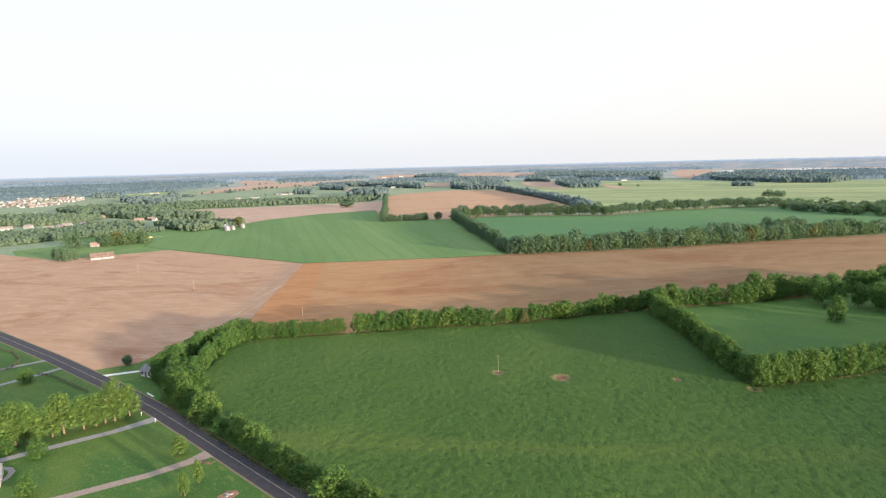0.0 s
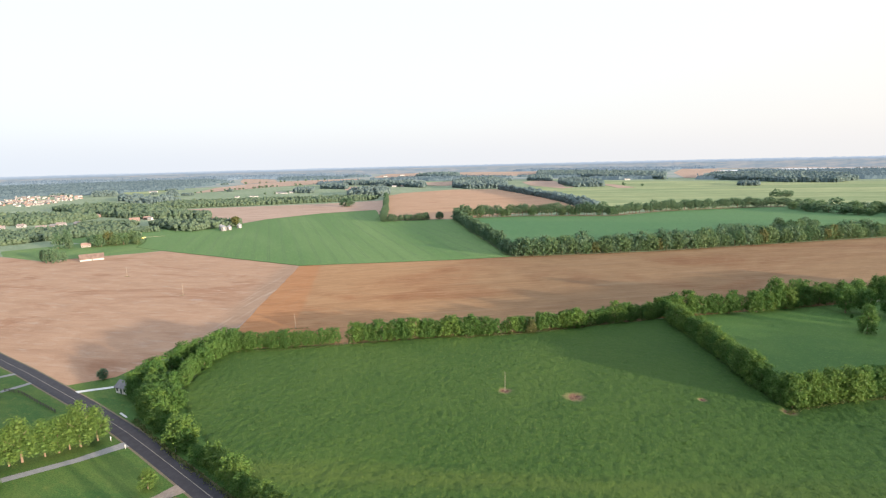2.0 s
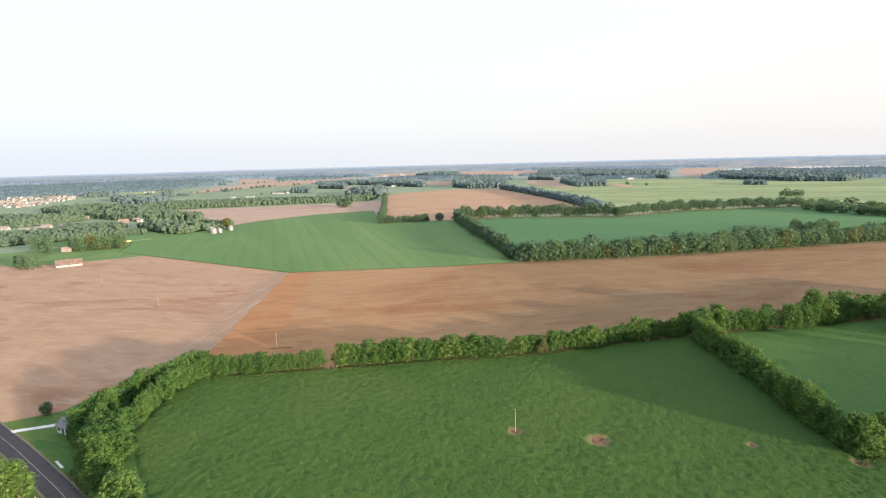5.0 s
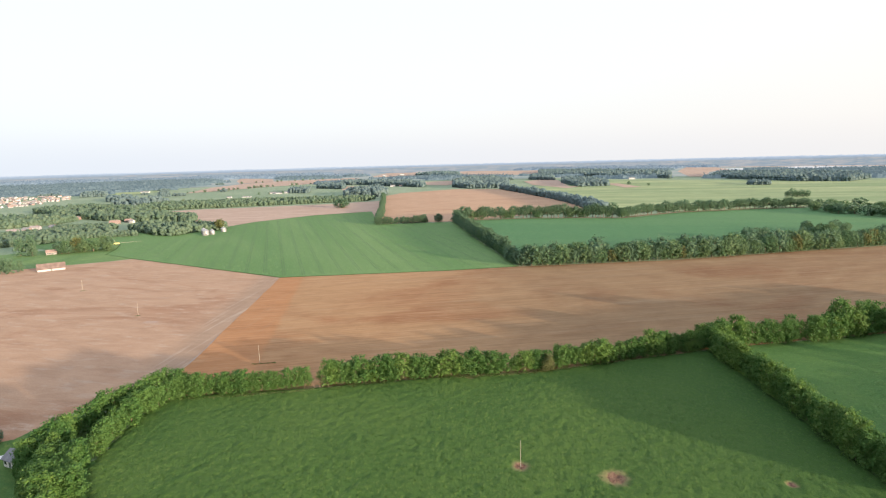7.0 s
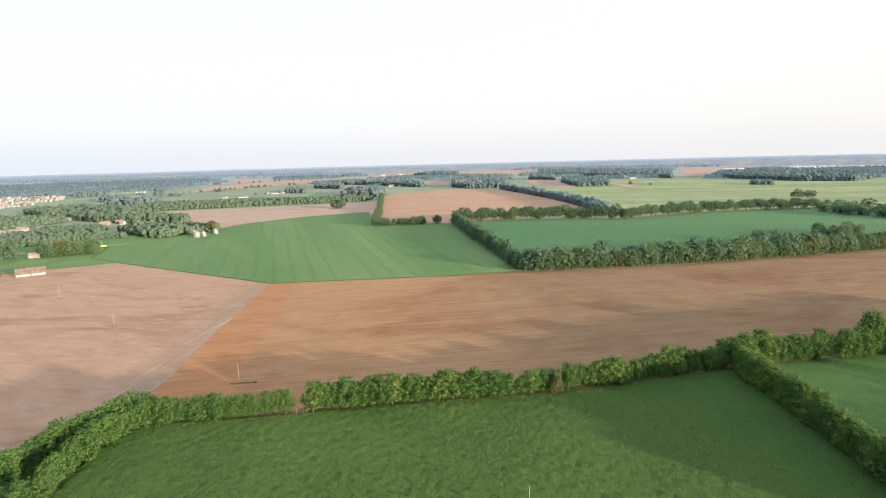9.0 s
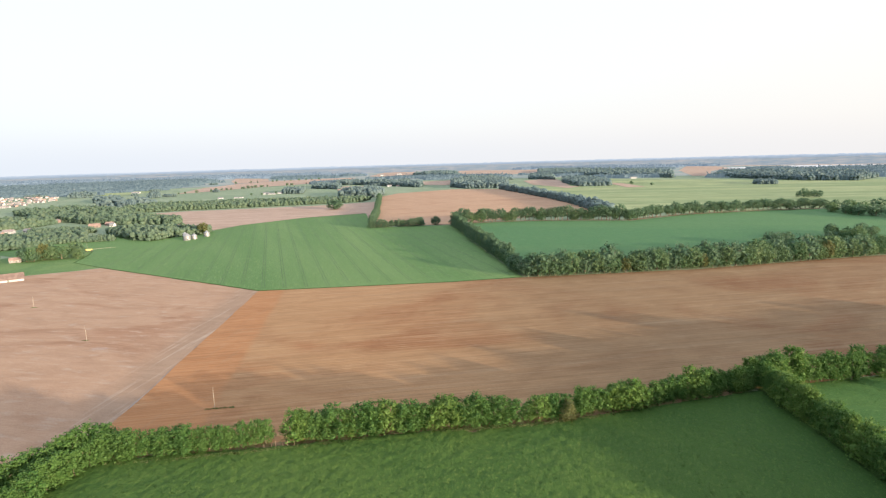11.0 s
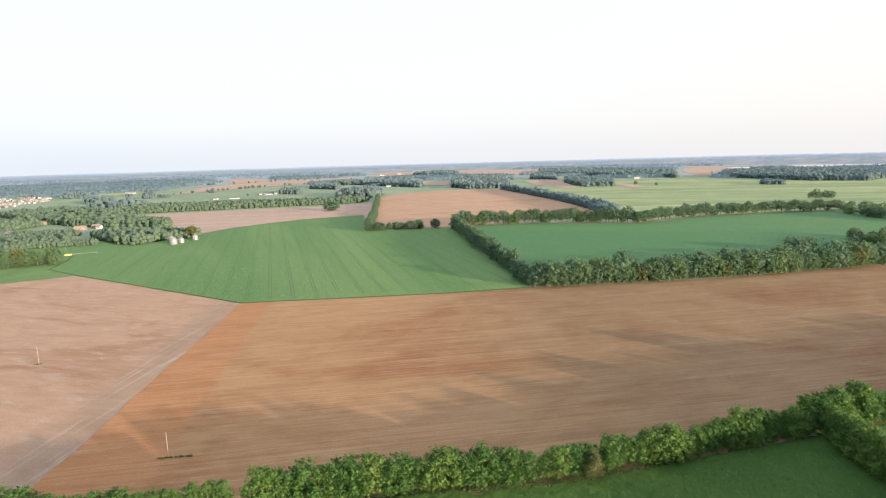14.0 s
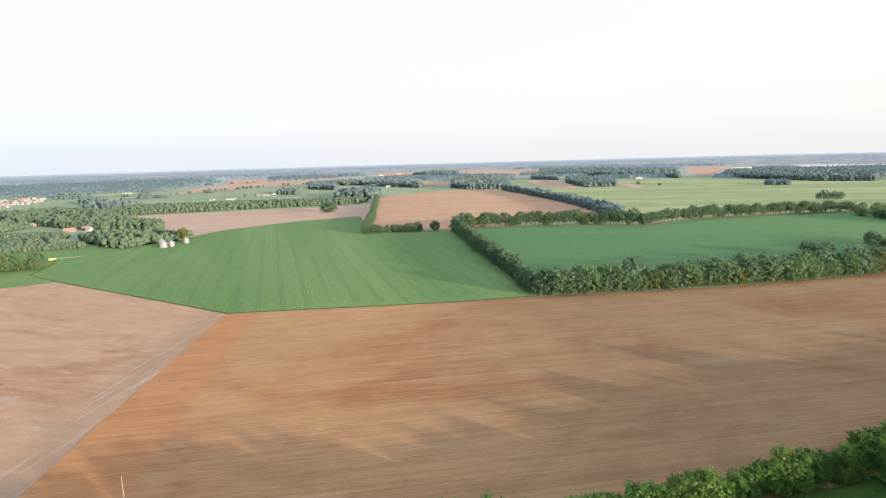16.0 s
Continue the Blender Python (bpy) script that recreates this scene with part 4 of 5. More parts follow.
hedge([(-109, 206), (-105, 197), (-99, 189)], 3.6, 7.5, 9.0, ["hedge", "hedge"], BELT, 1.2, 1.1)
hedge([(-98, 180), (-90, 173), (-82, 166)], 3.4, 5.5, 8.5, ["hedge", "hedge_yellow"], BELT, 1.0, 1.1)
hedge([(-75, 159.5), (-62, 149), (-48, 138), (-32, 126), (-14, 112), (8, 94)], 3.3, 5.0, 7.4, ["hedge", "hedge_yellow"], BELT, 1.2, 1.15)
# yards
hedge([(-158, 138), (-140, 149.5), (-131, 156), (-121, 164.5), (-111.5, 173)], 3.5, 9.0, 12.5, ["row"], "trees planted along the gravel drive", 0.5, 1.06)
plant("hedge", -173.5, 201, 6.6, 1.2, "", "rounded green shade tree in a fenced yard")
YARD = "trees on the lawn"
plant("row", -83, 147, 4.8, 1.25, YARD, "small yellow-green tree on the lawn"), plant("row", -70, 132, 6.0, 0.7, YARD), plant("row", -71, 126.5, 6.0, 0.8, YARD)
plant("hedge", -125, 145.5, 6.0, 1.0, YARD), plant("hedge", -113.5, 127, 6.0, 1.2, YARD), plant("hedge", -136, 147.5, 5, 1.0, YARD)
plant("dense", -143.5, 219.5, 4.6, 0.95, "", "small dark rounded tree at the field corner")

# second belts
hedge([(46, 488), (38, 543), (22, 633), (8, 720), (-2, 780), (-4, 808)], 3.3, 9.0, 12.0, ["mid_hedge", "mid_hedge", "mid", "mid_dark"], "trees of the hedgerow between the crops", 1.6, 1.0)
WIDE = "trees of the wide field belt"
hedge([(50, 486), (136, 497), (213, 511), (300, 535), (420, 566), (560, 604)], 5.0, 10.0, 15, ["mid"] * 9 + ["mid_dark"] * 6 + ["mid_russet"], WIDE, 1.6, 0.92)
hedge([(56, 494), (140, 506), (215, 520), (300, 545), (420, 577)], 6.2, 13, 17, ["mid", "mid_dark", "mid_dark"], WIDE, 2.5, 0.95)
for q in (86, 152, 178, 231):
    plant("mid", q, 488 + (q - 60) * 0.155, 10.5, 0.8, WIDE)
ROW3 = "trees of the far crop row"
hedge([(-3, 816), (14, 821), (50, 828), (96, 834), (160, 828), (225, 815)], 5.6, 12, 15.5, ["stemmed", "stemmed", "mid"], ROW3, 1.4, 0.95)
hedge([(225, 815), (260, 840), (321, 872), (384, 888), (448, 903), (526, 910), (560, 915)], 6.5, 10.5, 13.5, ["stemmed", "stemmed", "mid_dark"], ROW3, 1.8, 1.05)
hedge([(-112, 787), (-80, 793), (-45, 800)], 4, 5, 8, ["mid_hedge"], "bushes of the low field-end hedge", 1.0, 1.1)
plant("dense", -29, 804, 11.5, 1.15, "", "dark rounded tree standing in the low hedge")
plant("dense", -221, 1070, 15, 1.55, "", "large dark lone tree at the tan field's edge")
hedge([(-110, 788), (-119, 860), (-129, 960), (-150, 1120), (-183, 1370)], 6.0, 7, 10, ["mid_dark", "mid_hedge"], "trees of the narrow north hedge", 1.4, 1.0)
for x, y, h, w in ((624, 1112, 11, 1.1), (632, 1110, 16, 1.0), (640, 1109, 12, 1.2), (650, 1108, 12, 1.2), (657, 1106, 11, 1.1)):
    plant("mid_dark", x, y, h, w, "trees of the clump in the hay meadow")
grove([(276, 597), (296, 588), (312, 600), (290, 610)], 5, 9, 11.5, ["mid_dark"], "trees standing in the far crop")
grove([(326, 604), (370, 616), (420, 650), (380, 660), (340, 625)], 20, 8, 11, ["mid_dark", "mid"], "trees standing in the far crop")
grove([(508, 815), (515, 876), (600, 908), (720, 820), (660, 700), (560, 720)], 95, 9.5, 15, ["mid", "mid_dark"], "trees of the grove at the crop field's corner", 1.15)

# farm trees and woods to the west
grove([(-404, 579), (-358, 598), (-366, 618), (-405, 605)], 18, 10, 13, ["mid_dark", "mid"], "trees of the farm grove")
plant("mid_russet", -386, 594, 13, 0.9, "trees of the farm grove")
for x, y, h in ((-383, 495, 8), (-376, 490, 8.5), (-367, 488, 9), (-365, 496, 7), (-390, 502, 7)):
    plant("mid_hedge", x, y, h, 0.8, "trees behind the barn")
for x, y, h in ((-431, 576, 14), (-423, 580, 15), (-417, 574, 11)):
    plant("mid_hedge", x, y, h * 0.9, 0.75, "trees behind the barn")
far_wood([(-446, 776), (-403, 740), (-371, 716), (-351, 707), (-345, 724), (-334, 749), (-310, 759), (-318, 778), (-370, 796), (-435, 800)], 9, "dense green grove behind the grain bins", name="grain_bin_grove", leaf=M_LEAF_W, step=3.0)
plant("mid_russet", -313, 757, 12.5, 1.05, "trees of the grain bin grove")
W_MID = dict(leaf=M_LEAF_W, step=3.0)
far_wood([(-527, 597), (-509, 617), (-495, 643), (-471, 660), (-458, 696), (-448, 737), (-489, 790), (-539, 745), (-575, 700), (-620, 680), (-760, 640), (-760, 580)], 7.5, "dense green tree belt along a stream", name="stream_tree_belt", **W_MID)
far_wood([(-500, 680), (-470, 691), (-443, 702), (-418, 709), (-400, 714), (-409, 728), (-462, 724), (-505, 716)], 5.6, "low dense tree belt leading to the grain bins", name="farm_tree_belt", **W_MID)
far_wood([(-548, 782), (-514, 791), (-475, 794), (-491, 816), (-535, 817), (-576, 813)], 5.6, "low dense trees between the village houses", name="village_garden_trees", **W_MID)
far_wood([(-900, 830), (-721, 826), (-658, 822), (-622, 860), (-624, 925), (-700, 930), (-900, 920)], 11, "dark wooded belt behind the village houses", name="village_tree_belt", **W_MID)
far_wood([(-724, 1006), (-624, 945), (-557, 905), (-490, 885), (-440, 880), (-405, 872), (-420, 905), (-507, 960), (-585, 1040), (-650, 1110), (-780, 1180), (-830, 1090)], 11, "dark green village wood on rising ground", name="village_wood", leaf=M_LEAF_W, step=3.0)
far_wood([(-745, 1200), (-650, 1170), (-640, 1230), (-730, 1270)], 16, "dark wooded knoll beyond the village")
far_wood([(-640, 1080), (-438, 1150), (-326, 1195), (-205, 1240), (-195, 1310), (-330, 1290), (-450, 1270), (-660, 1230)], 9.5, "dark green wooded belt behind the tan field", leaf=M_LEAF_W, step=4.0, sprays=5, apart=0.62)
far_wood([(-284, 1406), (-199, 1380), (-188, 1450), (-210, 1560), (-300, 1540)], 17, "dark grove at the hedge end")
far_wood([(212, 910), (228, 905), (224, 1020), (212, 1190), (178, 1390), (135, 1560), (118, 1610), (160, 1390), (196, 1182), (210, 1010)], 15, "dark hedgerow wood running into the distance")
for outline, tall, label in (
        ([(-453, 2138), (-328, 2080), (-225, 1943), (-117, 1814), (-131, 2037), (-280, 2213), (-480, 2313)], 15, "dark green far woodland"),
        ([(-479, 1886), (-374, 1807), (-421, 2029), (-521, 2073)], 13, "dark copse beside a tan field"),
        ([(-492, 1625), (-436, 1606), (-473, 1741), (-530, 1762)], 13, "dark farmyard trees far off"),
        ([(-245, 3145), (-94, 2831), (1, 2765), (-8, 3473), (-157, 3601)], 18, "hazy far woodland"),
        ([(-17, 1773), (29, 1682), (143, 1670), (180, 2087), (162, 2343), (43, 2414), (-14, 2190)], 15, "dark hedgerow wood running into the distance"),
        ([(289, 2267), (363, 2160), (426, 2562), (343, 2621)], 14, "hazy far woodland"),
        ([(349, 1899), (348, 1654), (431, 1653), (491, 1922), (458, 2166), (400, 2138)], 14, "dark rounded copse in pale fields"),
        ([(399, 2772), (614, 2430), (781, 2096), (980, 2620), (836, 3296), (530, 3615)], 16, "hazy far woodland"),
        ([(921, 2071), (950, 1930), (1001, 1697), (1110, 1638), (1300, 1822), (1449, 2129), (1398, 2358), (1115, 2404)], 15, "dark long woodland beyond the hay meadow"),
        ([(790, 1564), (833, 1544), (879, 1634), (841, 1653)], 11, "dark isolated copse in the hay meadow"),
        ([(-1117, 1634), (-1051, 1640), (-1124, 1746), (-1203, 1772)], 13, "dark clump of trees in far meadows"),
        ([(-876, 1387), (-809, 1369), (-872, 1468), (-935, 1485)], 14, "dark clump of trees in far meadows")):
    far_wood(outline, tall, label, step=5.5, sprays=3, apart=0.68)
for k, line in enumerate(([(-845, 1725), (-790, 1870), (-730, 2085), (-600, 2325), (-520, 2590)], [(-560, 1560), (-420, 1690)], [(-980, 2480), (-860, 2700), (-700, 2900)], [(470, 1790), (560, 1600)])):
    for x, y, dx, dy in along(line, (22, 34, 40, 90)[k]):
        if PLANT.random() < 0.75:
            plant("mid_dark", x + PLANT.uniform(-6, 6), y + PLANT.uniform(-8, 8), PLANT.uniform(6, 10), 1.2, "scattered far field trees")


def strips(r0, r1, a0, a1, n, seed, span=(0.04, 0.16), deep=(30, 100)):
    """Outlines of long narrow woods lying across the view, clear of the open far fields."""
    rng = random.Random(seed)
    out = []
    while len(out) < n:
        r, a = rng.uniform(r0, r1), radians(rng.uniform(a0, a1))
        cx, cy = r * math.sin(a), 80 + r * math.cos(a)
        u, v, lean = rng.uniform(*span) * r / 2, rng.uniform(*deep) / 2, rng.uniform(-0.3, 0.3) - a * 0.6
        ring = []
        for k in range(14):
            b = k * math.tau / 14
            px, py = u * math.cos(b) * rng.uniform(0.8, 1.15), v * math.sin(b) * rng.uniform(0.6, 1.3)
            ring.append((cx + px * math.cos(lean) - py * math.sin(lean), cy + px * math.sin(lean) + py * math.cos(lean)))
        n -= 0.02
        if not any(inside(px, py, poly) for px, py in ring + [(cx, cy)] for poly in FAR_OPEN):
            out.append(ring)
    return out


STRIPS, FAINT = "hazy grey-green far woodland strips", "hazy blue-green woodland strips near the horizon"
# these strips glow too: their haze is in the colour
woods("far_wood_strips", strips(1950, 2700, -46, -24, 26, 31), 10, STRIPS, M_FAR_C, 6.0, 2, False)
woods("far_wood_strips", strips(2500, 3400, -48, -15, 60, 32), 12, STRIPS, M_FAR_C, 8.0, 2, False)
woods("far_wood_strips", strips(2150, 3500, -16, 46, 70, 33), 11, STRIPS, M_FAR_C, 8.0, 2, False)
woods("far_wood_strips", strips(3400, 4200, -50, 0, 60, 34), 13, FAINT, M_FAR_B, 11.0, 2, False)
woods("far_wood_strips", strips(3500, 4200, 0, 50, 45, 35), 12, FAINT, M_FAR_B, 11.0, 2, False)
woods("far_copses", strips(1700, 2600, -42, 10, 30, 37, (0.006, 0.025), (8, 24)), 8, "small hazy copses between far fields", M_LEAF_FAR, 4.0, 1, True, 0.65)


# ---- poles, bins and buildings ----
def utility_pole(x, y, h):
    root = tagged(new("utility_pole"), "bare weathered wooden pole standing in a ring of earth", "pole", "poles across the fields")
    bm = bmesh.new()
    tube(bm, (0, 0, -0.3), (0, 0, h), 0.085, 0.055, 10)
    part("post", bm, M_POLE, root)
    bm = bmesh.new()
    tube(bm, (0, 0, h), (0, 0, h + 0.12), 0.08, 0.03, 10)
    part("cap", bm, M_STEEL, root)
    root.matrix_basis = pose(x, y, 0)
    return root


for x, y in ((15.7, 205.6), (-85.3, 283.9), (-182.6, 358.6), (-260, 422.5)):
    utility_pole(x, y, 7.7)


PALE_PATCH = [(-173, 346), (-170, 344.6), (-165, 345.2), (-163.5, 347), (-167, 348.4), (-171.5, 348)]
sheet("pale_soil_patch", PALE_PATCH, 0.075, M_SOIL_FAR, "small pale dry patch of tilled soil", "ground", 0.4, 1.2)


def grain_bin(x, y, r, h):
    """A corrugated steel bin: ribbed wall, conical roof with a cap, a ladder and a door."""
    root = tagged(new("grain_bin"), "pale galvanised steel grain bin with a conical roof", "grain bin", "grain bins at the farm grove")
    n, rows = 32, int(h / 0.45)
    verts, faces = [], []
    for j in range(rows * 2 + 1):
        rr = r + (0.05 if j % 2 else 0.0)
        verts += [(rr * math.cos(k * math.tau / n), rr * math.sin(k * math.tau / n), j * h / (rows * 2)) for k in range(n)]
    for j in range(rows * 2):
        faces += [(j * n + k, j * n + (k + 1) % n, (j + 1) * n + (k + 1) % n, (j + 1) * n + k) for k in range(n)]
    link_mesh("wall", verts, faces, M_STEEL, root)
    bm = bmesh.new()
    tube(bm, (0, 0, h), (0, 0, h + r * 0.62), r + 0.15, 0.45, n)
    roof = part("roof", bm, M_STEEL, root)
    bm = bmesh.new()
    tube(bm, (0, 0, h + r * 0.62), (0, 0, h + r * 0.62 + 0.4), 0.5, 0.5, 12)
    part("cap", bm, M_STEEL, roof)
    bm = bmesh.new()
    for s in (-0.25, 0.25):
        tube(bm, (s, -r - 0.12, 0), (s, -r - 0.12, h), 0.03, 0.03, 5)
    for k in range(int(h / 0.4)):
        tube(bm, (-0.25, -r - 0.12, 0.3 + k * 0.4), (0.25, -r - 0.12, 0.3 + k * 0.4), 0.02, 0.02, 5)
    part("ladder", bm, M_STEEL, root)
    bm = bmesh.new()
    box(bm, r * 0.42, r * 0.42 + 0.8, -r - 0.02, -r + 0.6, 0.3, 2.0)
    part("door", bm, M_ROOF_GREY, root)
    root.matrix_basis = pose(x, y, 0, 0, 0, PLANT.uniform(-30, 30))


for x, y, r, h in ((-318, 722, 3.0, 5.6), (-309, 708, 4.0, 5.4), (-304.5, 716, 3.1, 4.6), (-300, 738, 3.3, 4.6)):
    grain_bin(x, y, r, h)


def house(x, y, turn, length, depth, wall_h, roof_h, wall, roof, label, name="house", windows=4, group="", chimney=False, category="house"):
    """A gabled house: walls, overhanging roof slopes, windows in frames, a door."""
    root = tagged(new(name), label, category, group)
    a, b = length / 2, depth / 2
    bm = bmesh.new()
    v = box(bm, -a, a, -b, b, 0, wall_h)
    for s in (-a, a):
        g = [bm.verts.new(p) for p in ((s, -b, wall_h), (s, b, wall_h), (s, 0, wall_h + roof_h - 0.1))]
        bm.faces.new(g if s > 0 else g[::-1])
    part("wall", bm, wall, root)
    e, th = 0.45, 0.18
    bm = bmesh.new()
    for s in (-1, 1):
        lo = wall_h - e * roof_h / b
        p = [(-a - e, s * (b + e), lo), (a + e, s * (b + e), lo), (a + e, 0, wall_h + roof_h), (-a - e, 0, wall_h + roof_h)]
        low = [bm.verts.new(q) for q in p]
        up = [bm.verts.new((q[0], q[1], q[2] + th)) for q in p]
        bm.faces.new(up), bm.faces.new(low[::-1])
        for k in range(4):
            bm.faces.new((low[k], low[(k + 1) % 4], up[(k + 1) % 4], up[k]))
    bmesh.ops.recalc_face_normals(bm, faces=bm.faces[:])
    top = part("roof", bm, roof, root)
    if chimney:
        bm = bmesh.new()
        box(bm, a * 0.3, a * 0.3 + 0.9, -0.5, 0.5, wall_h, wall_h + roof_h + 1.0)
        part("chimney", bm, M_BRICK, top)
    for k in range(windows):
        xx = -a + (k + 0.5) * length / windows
        if k == windows // 2:
            bm = bmesh.new()
            box(bm, xx - 0.5, xx + 0.5, -b - 0.06, -b + 0.1, 0.05, 2.1)
            part("door", bm, M_DOOR, root)
            continue
        bm = bmesh.new()
        box(bm, xx - 0.65, xx + 0.65, -b - 0.07, -b + 0.1, 0.85, 2.25)
        w = part("window", bm, M_WHITE, root)
        bm = bmesh.new()
        box(bm, xx - 0.52, xx + 0.52, -b - 0.09, -b - 0.06, 0.98, 2.12)
        part("pane", bm, M_GLASS, w)
    root.matrix_basis = pose(x, y, 0, 0, 0, turn)
    return root


house(-342, 500.5, 38, 19, 9, 2.1, 3.8, M_PALE, M_ROOF_RUST, "long low pale-walled barn with a rusty brown roof", "barn", 1, category="barn")
house(-405, 583, 30, 8.5, 6.5, 2.6, 2.0, M_BARN, M_ROOF_RED, "small weathered farmhouse under trees", "farmhouse", 4)
house(-126.6, 208.0, -22, 6.0, 4.6, 2.6, 1.7, M_WHITE, M_ROOF_GREY, "small white house with a grey roof beside trees", "house", 3)
house(-130.5, 131.0, 35, 11, 8, 2.8, 2.0, M_WHITE, M_ROOF_GREY, "white-trimmed yard house with a dark roof", "house", 4)
VILLAGE = "houses of the near village"
for x, y, turn, length, wall, roof, label in (
        (-665, 770, 30, 22, M_PALE, M_ROOF_BROWN, "long white-walled village house with a brown roof"),
        (-650, 792, 10, 16, M_PALE, M_ROOF_BROWN, "white-walled village house with a brown roof"),
        (-598, 765, 20, 20, M_PALE, M_ROOF_BROWN, "white-walled village house with a brown roof"),
        (-596, 786, 0, 14, M_BRICK, M_ROOF_GREY, "brick village house with a grey roof"),
        (-600, 806, 15, 20, M_PALE, M_ROOF_BROWN, "pale village house with a brown roof"),
        (-580, 815, -10, 18, M_WHITE, M_ROOF_GREY, "pale village house with a grey roof"),
        (-636, 940, 0, 16, M_BRICK, M_ROOF_BROWN, "brown-roofed village house among trees"),
        (-521, 862, 15, 22, M_BRICK, M_ROOF_RED, "long red-roofed brick house among trees"),
        (-512, 882, 5, 16, M_BRICK, M_ROOF_RED, "red-roofed brick house among trees"),
        (-500, 870, 5, 9, M_WHITE, M_ROOF_GREY, "small white outbuilding among trees")):
    house(x, y, turn, length * 0.62, 7.5, 2.9, 2.4, wall, roof, label, "house", 5, VILLAGE, length > 15)
FARMS = "white farm buildings far off"
for x, y, length, h in ((-539, 1612, 26, 5), (-520, 1606, 34, 4), (-505, 1630, 22, 5), (-226, 1901, 26, 6), (-195, 1895, 26, 5), (-149, 1868, 30, 8), (-445, 2875, 30, 8), (-757, 3951, 40, 9), (-689, 3895, 36, 9), (-362, 3483, 46, 9), (-445, 3291, 40, 9), (482, 2710, 34, 8), (515, 2684, 26, 8), (539, 2666, 40, 8), (766, 3972, 40, 9), (792, 3939, 40, 9), (647, 2116, 36, 6), (770, 2170, 36, 6), (-558, 1467, 36, 3), (-600, 1456, 18, 4), (-1367, 1824, 44, 5), (-1482, 2154, 12, 7), (-1479, 2439, 14, 8), (-1050, 1840, 44, 5)):
    house(x, y, 8, length * 0.6, 9, h * 0.55, h * 0.5, M_FARMWALL, M_ROOF_RED if x == -195 else M_ROOF_GREY, "white farm building with a grey roof" if x != -195 else "red-roofed farm barn beside a white one", "farm_building", 5, FARMS)
# the far estate
EST = random.Random(5)
ESTATE = [(-1040, 1240), (-1000, 1245), (-1030, 1353), (-1081, 1536), (-1202, 1690), (-1330, 1680), (-1500, 1640), (-1300, 1400)]
first, made = [], 0
while made < 170:
    x, y = EST.uniform(-1500, -1000), EST.uniform(1240, 1690)
    if not inside(x, y, ESTATE):
        continue
    made += 1
    if len(first) < 4:
        k = len(first)
        first.append(house(x, y, EST.uniform(-40, 40), 8.0, 6.2, 2.7, 2.0, (M_PALE, M_FARMWALL, M_PALE, M_BRICK)[k], (M_ROOF_BROWN, M_ROOF_BROWN, M_ROOF_RED, M_ROOF_GREY)[k], ("pale estate house with a brown roof", "white estate house with a brown roof", "pale estate house with a reddish roof", "brick estate house with a grey roof")[k], "estate_house", 3, "houses of the far estate"))
    else:
        copy_thing(EST.choice(first), pose(x, y, 0, 0, 0, EST.uniform(-40, 40)))


def fence(pts, label):
    """A dark board fence: posts and three rails."""
    root = tagged(new("board_fence"), label, "fence", "board fences round the yards")
    spots = along(pts, 2.4)
    for x, y, dx, dy in spots:
        bm = bmesh.new()
        box(bm, x - 0.08, x + 0.08, y - 0.08, y + 0.08, -0.1, 1.45)
        part("post", bm, M_POST, root)
    for (x0, y0, _, _), (x1, y1, _, _) in zip(spots, spots[1:]):
        for z in (0.4, 0.8, 1.2):
            bm = bmesh.new()
            tube(bm, (x0, y0, z), (x1, y1, z), 0.085, 0.085, 4)
            part("rail", bm, M_POST, root)


fence([(-175, 209), (-167, 207), (-153, 198), (-140, 190)], "dark wooden board fence round a yard")
fence([(-219, 241), (-208, 236), (-196, 225), (-193, 217), (-197, 212)], "dark curved wooden board fence in a yard")


def mailbox(x, y, turn):
    root = tagged(new("mailbox"), "white mailbox on a post beside the road", "mailbox", "mailboxes along the road")
    bm = bmesh.new()
    tube(bm, (0, 0, -0.1), (0, 0, 1.05), 0.07, 0.07, 8)
    part("post", bm, M_WHITE, root)
    bm = bmesh.new()
    box(bm, -0.18, 0.18, -0.32, 0.32, 1.05, 1.28)
    tube(bm, (0, -0.32, 1.28), (0, 0.32, 1.28), 0.18, 0.18, 12)
    part("box", bm, M_WHITE, root)
    root.matrix_basis = pose(x, y, 0, 0, 0, turn)


mailbox(-85.3, 165.2, 40), mailbox(-101.5, 166.8, 40), mailbox(-109, 171.5, 40)


def sprayer(x, y, turn):
    """Yellow field machine with a mast and a long folded boom."""
    root = tagged(new("field_sprayer"), "yellow farm implement with a mast and long boom", "farm machine")
    bm = bmesh.new()
    box(bm, -3.0, 3.0, -1.0, 1.0, 0.9, 2.5)
    bmesh.ops.bevel(bm, geom=bm.edges[:], offset=0.25, segments=2, affect="EDGES")
    part("tank", bm, M_YELLOW, root)
    bm = bmesh.new()
    tube(bm, (-1.2, 0, 2.9), (-1.2, 0, 9.0), 0.1, 0.07)
    part("mast", bm, M_POLE, root)
    bm = bmesh.new()
    tube(bm, (3.3, 0, 2.0), (24, 1.0, 1.6), 0.12, 0.08)
    part("boom", bm, M_POLE, root)
    for a in (-2.2, 2.2):
        for s in (-1.15, 1.15):
            bm = bmesh.new()
            tube(bm, (a, s - 0.2, 0.75), (a, s + 0.2, 0.75), 0.75, 0.75, 18)
            part("wheel", bm, M_RUBBER, root)
    root.matrix_basis = pose(x, y, 0, 0, 0, turn)


sprayer(-376, 640, 38)


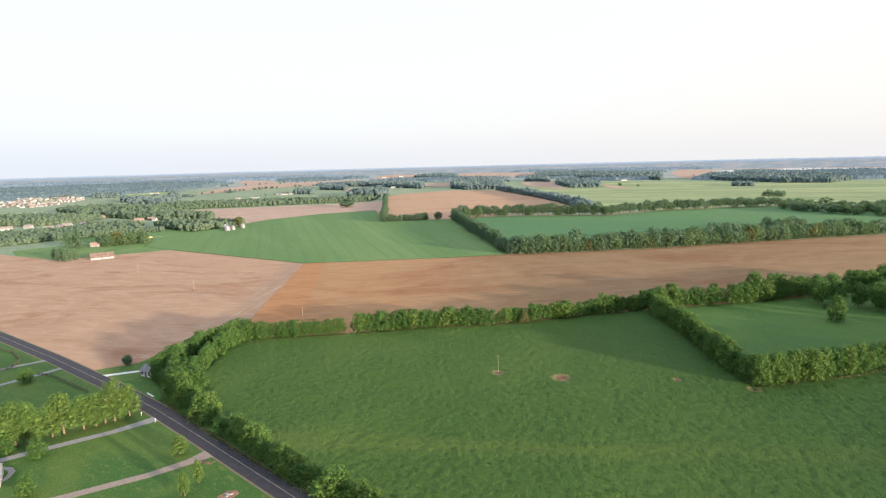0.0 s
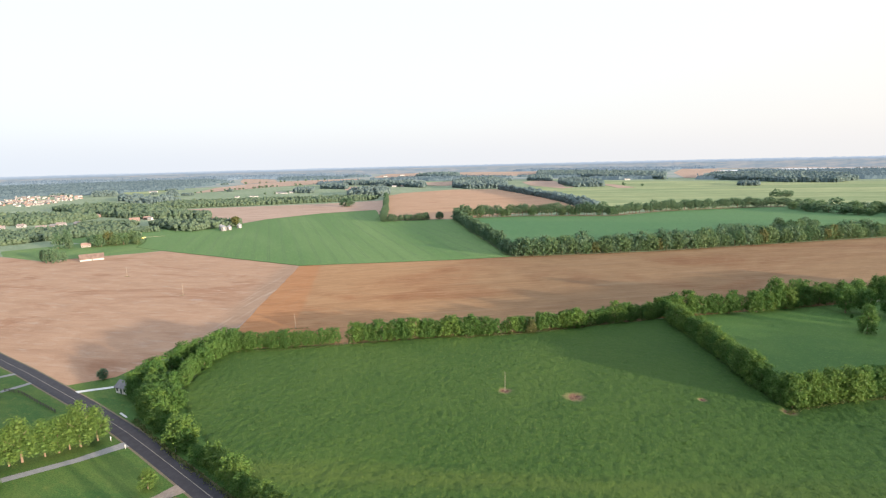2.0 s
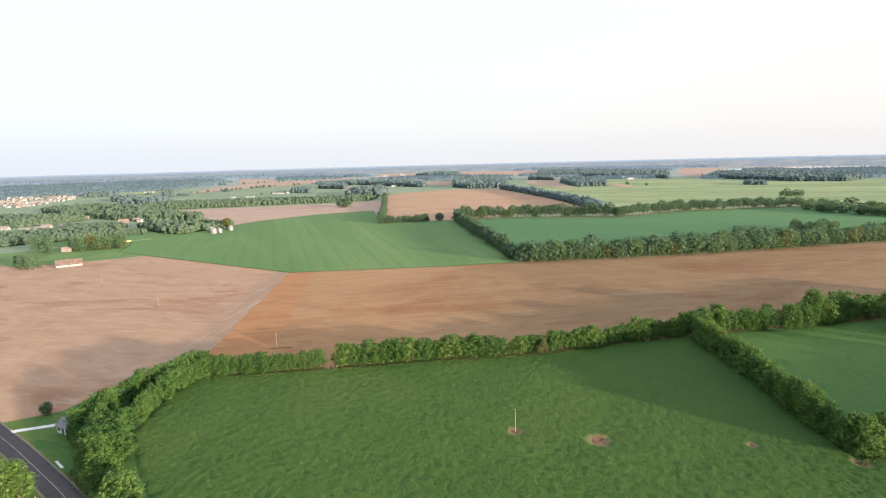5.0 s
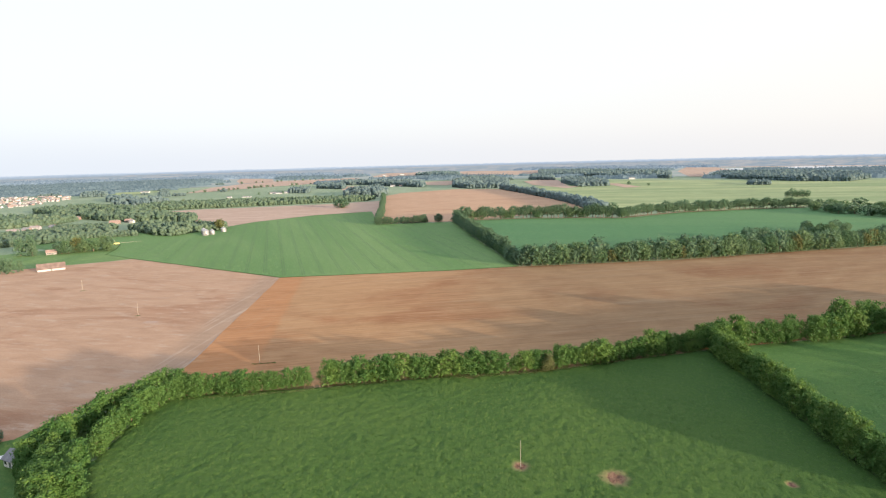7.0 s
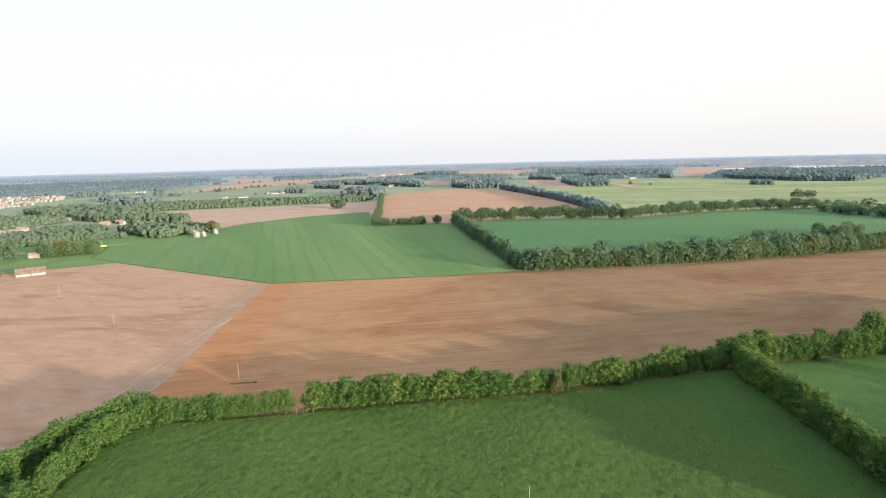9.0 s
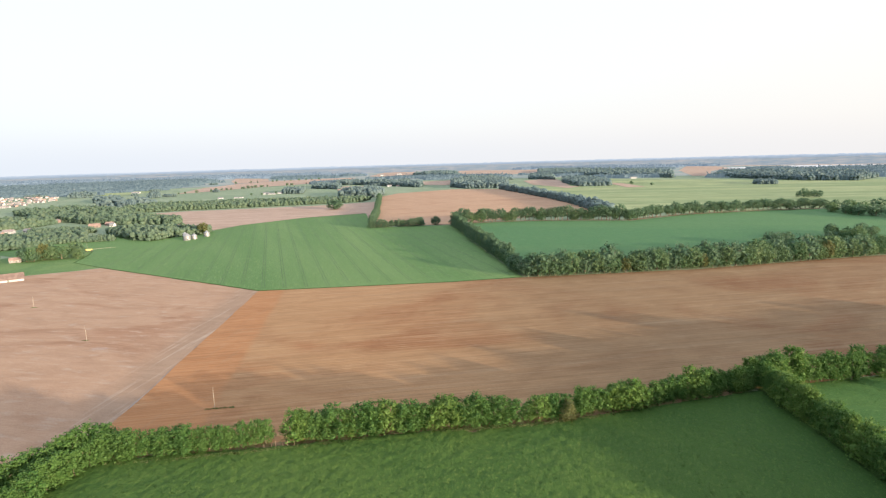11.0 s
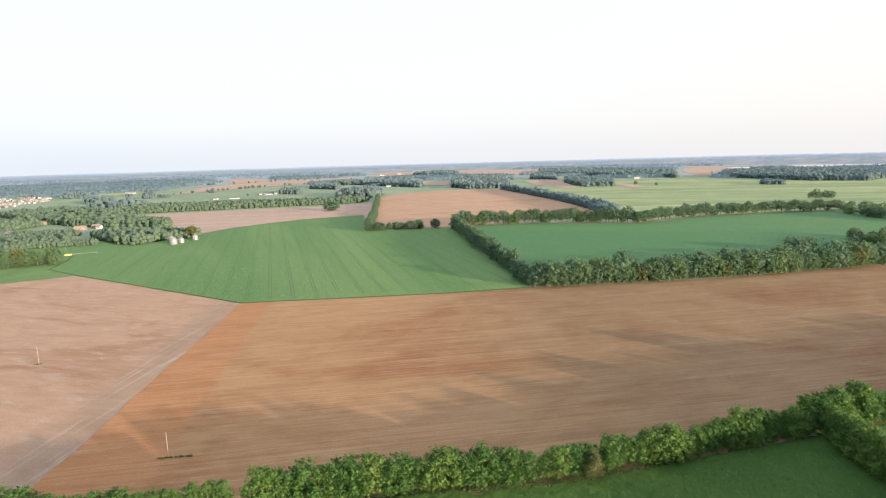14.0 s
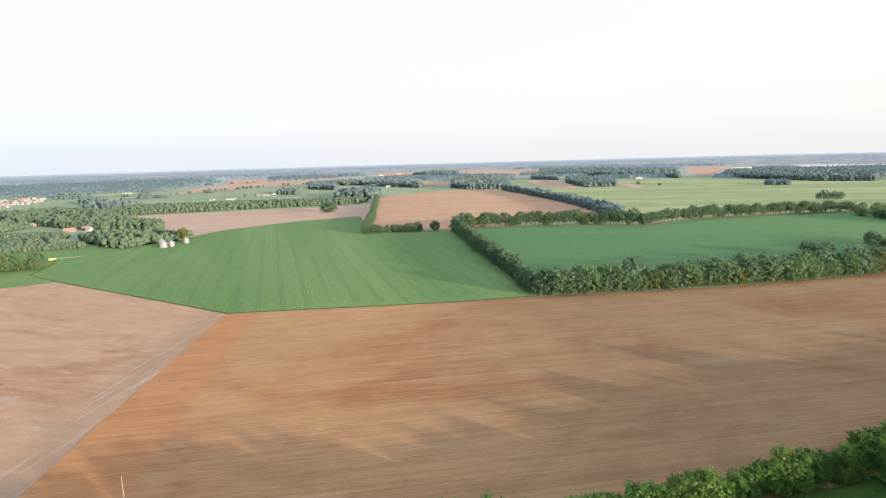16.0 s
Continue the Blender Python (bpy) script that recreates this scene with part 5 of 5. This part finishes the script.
def gap_fence(x, y):
    """Leaning dry posts in the gap of the hedgerow."""
    rng = random.Random(4)
    for k in range(6):
        root = tagged(new("fence_post"), "short dry wooden post in the hedgerow gap", "fence post", "posts in the hedgerow gap")
        bm = bmesh.new()
        h = rng.uniform(1.2, 2.6)
        tube(bm, (0, 0, -0.2), (rng.uniform(-0.2, 0.2), rng.uniform(-0.1, 0.1), h), 0.09, 0.06, 7)
        part("stake", bm, M_BARK, root)
        root.matrix_basis = pose(x + k * 1.6 + rng.uniform(-0.4, 0.4), y + k * 0.3, 0)


gap_fence(-58.0, 257.0)


def tufts(name, spots, h, w, material, label, floor=None, seed=8):
    """Tufts of grass at the spots: two crossed bent blades of leaf each, in one mesh."""
    rng = random.Random(seed)
    verts, faces = [], []
    for x, y in spots:
        z = floor(x, y) - 0.04 if floor else 0.06
        a, hh, ww = rng.uniform(0, math.pi), h * rng.uniform(0.5, 1.3), w * rng.uniform(0.6, 1.3)
        for b in (a, a + 1.4):
            dx, dy, k = math.cos(b) * ww / 2, math.sin(b) * ww / 2, len(verts)
            lean = rng.choice((-1, 1)) * rng.uniform(0.5, 1.3)
            lx, ly = -dy * lean, dx * lean
            verts += [(x - dx, y - dy, z), (x + dx, y + dy, z), (x + dx * 0.6 + lx, y + dy * 0.6 + ly, z + hh), (x - dx * 0.7 + lx, y - dy * 0.7 + ly, z + hh * 0.85)]
            faces += [(k, k + 1, k + 2), (k, k + 2, k + 3)]
    ob = link_mesh(name, verts, faces, material)
    return tagged(ob, label, "grass", kind="stuff")


def scatter(poly, n, seed):
    rng = random.Random(seed)
    xs, ys = [p[0] for p in poly], [p[1] for p in poly]
    out = []
    while len(out) < n:
        x, y = rng.uniform(min(xs), max(xs)), rng.uniform(min(ys), max(ys))
        if inside(x, y, poly) and all((x - a) ** 2 + (y - b) ** 2 > r * r for a, b, r in WORN):
            out.append((x, y))
    return out


def fringe(line, n, wide, seed):
    """Spots strewn along a line."""
    rng = random.Random(seed)
    spots = along(line, 0.5)
    return [(x + rng.gauss(0, wide), y + rng.gauss(0, wide)) for x, y, _, _ in (rng.choice(spots) for _ in range(n))]


tufts("pole_grass", fringe([(-88, 283.3), (-79, 284.8)], 110, 0.3, 1), 0.12, 0.5, M_TUFT, "rough green grass tufts left round a pole")
for k, (x, y) in enumerate(((-183, 359), (-260, 422.5))):
    tufts("pole_grass", fringe([(x - 1.5, y - 0.3), (x + 1.5, y + 0.3)], 40, 0.35, 12 + k), 0.15, 0.45, M_TUFT_DRY, "dry grass tufts left round a pole")
NEAR_PASTURE = [(-106, 250), (-108, 236), (-100, 200), (-70, 164), (-45, 146), (-20, 126), (45, 78), (90, 60), (190, 60), (230, 215), (165, 204), (106, 188), (104, 285), (99, 290)]
tufts("pasture_tufts", scatter(NEAR_PASTURE, 30000, 21), 0.1, 0.5, M_TUFT, "uneven grazed tufts all over the cattle pasture", pasture_height)
tufts("paddock_tufts", scatter(PADDOCK, 6000, 22), 0.06, 0.6, M_TUFT_PALE, "short uneven grass of the paddock")
tufts("hedge_foot_grass", fringe([(-104, 249), (-86, 250.6), (-50, 257.4), (-9, 265.8), (26, 270.4), (57, 278.2), (99, 290)], 6500, 0.5, 3), 0.45, 0.3, M_TUFT_DRY, "dry straw-coloured grass along the hedgerow foot")
tufts("road_verge_grass", fringe([(-110, 185), (-90, 167.5), (-78, 157.5), (-60, 143.5), (-40, 128), (-10, 104)], 1500, 0.5, 4), 0.4, 0.35, M_TUFT_DRY, "dry unmown grass along the road verge")
tufts("paddock_hedge_grass", fringe([(106, 187), (131, 194.5), (147, 197.5), (165, 203.5), (210, 219)], 1800, 0.5, 5), 0.6, 0.4, M_TUFT_DRY, "dry straw-coloured grass along the hedgerow foot")


def heap(name, x, y, wide, n, size, material, label, category, seed, piece):
    """A low heap of rough lumps, each a piece of its own."""
    rng = random.Random(seed)
    root = tagged(new(name), label, category)
    for k in range(n):
        bm = bmesh.new()
        bmesh.ops.create_icosphere(bm, subdivisions=2, radius=1)
        s = size * rng.uniform(0.6, 1.3)
        a, d = rng.uniform(0, math.tau), wide * math.sqrt(rng.random())
        z = s * 0.35 + max(0, wide - d) * 0.35
        for v in bm.verts:
            v.co = Vector((v.co.x * s * 1.2, v.co.y * s * 0.9, v.co.z * s * 0.7)) * (1 + 0.2 * noise.noise(v.co * 1.7 + Vector((k, 0, seed)))) + Vector((math.cos(a) * d, math.sin(a) * d, z))
        part(piece, bm, material, root)
    root.matrix_basis = pose(x, y, 0.05)


heap("stone_heap", -59.8, 127.0, 1.0, 11, 0.3, M_GRAVEL, "low heap of pale stones on bare earth", "stone heap", 3, "stone")


def brush_pile(x, y):
    """Cut branches thrown together on the grass."""
    rng = random.Random(9)
    root = tagged(new("brush_pile"), "grey pile of cut branches on the lawn", "brush pile")
    for k in range(26):
        bm = bmesh.new()
        a, px, py = rng.uniform(0, math.tau), rng.uniform(-2.2, 2.2), rng.uniform(-0.7, 0.7)
        w = rng.uniform(0.7, 1.5)
        tube(bm, (px - math.cos(a) * w, py - math.sin(a) * w * 0.5, 0.03), (px + math.cos(a) * w, py + math.sin(a) * w * 0.5, rng.uniform(0.15, 0.7)), 0.06, 0.02, 5)
        part("branch", bm, M_BARK, root)
    root.matrix_basis = pose(x, y, 0.05, 0, 0, -15)


brush_pile(-72.8, 142.0)
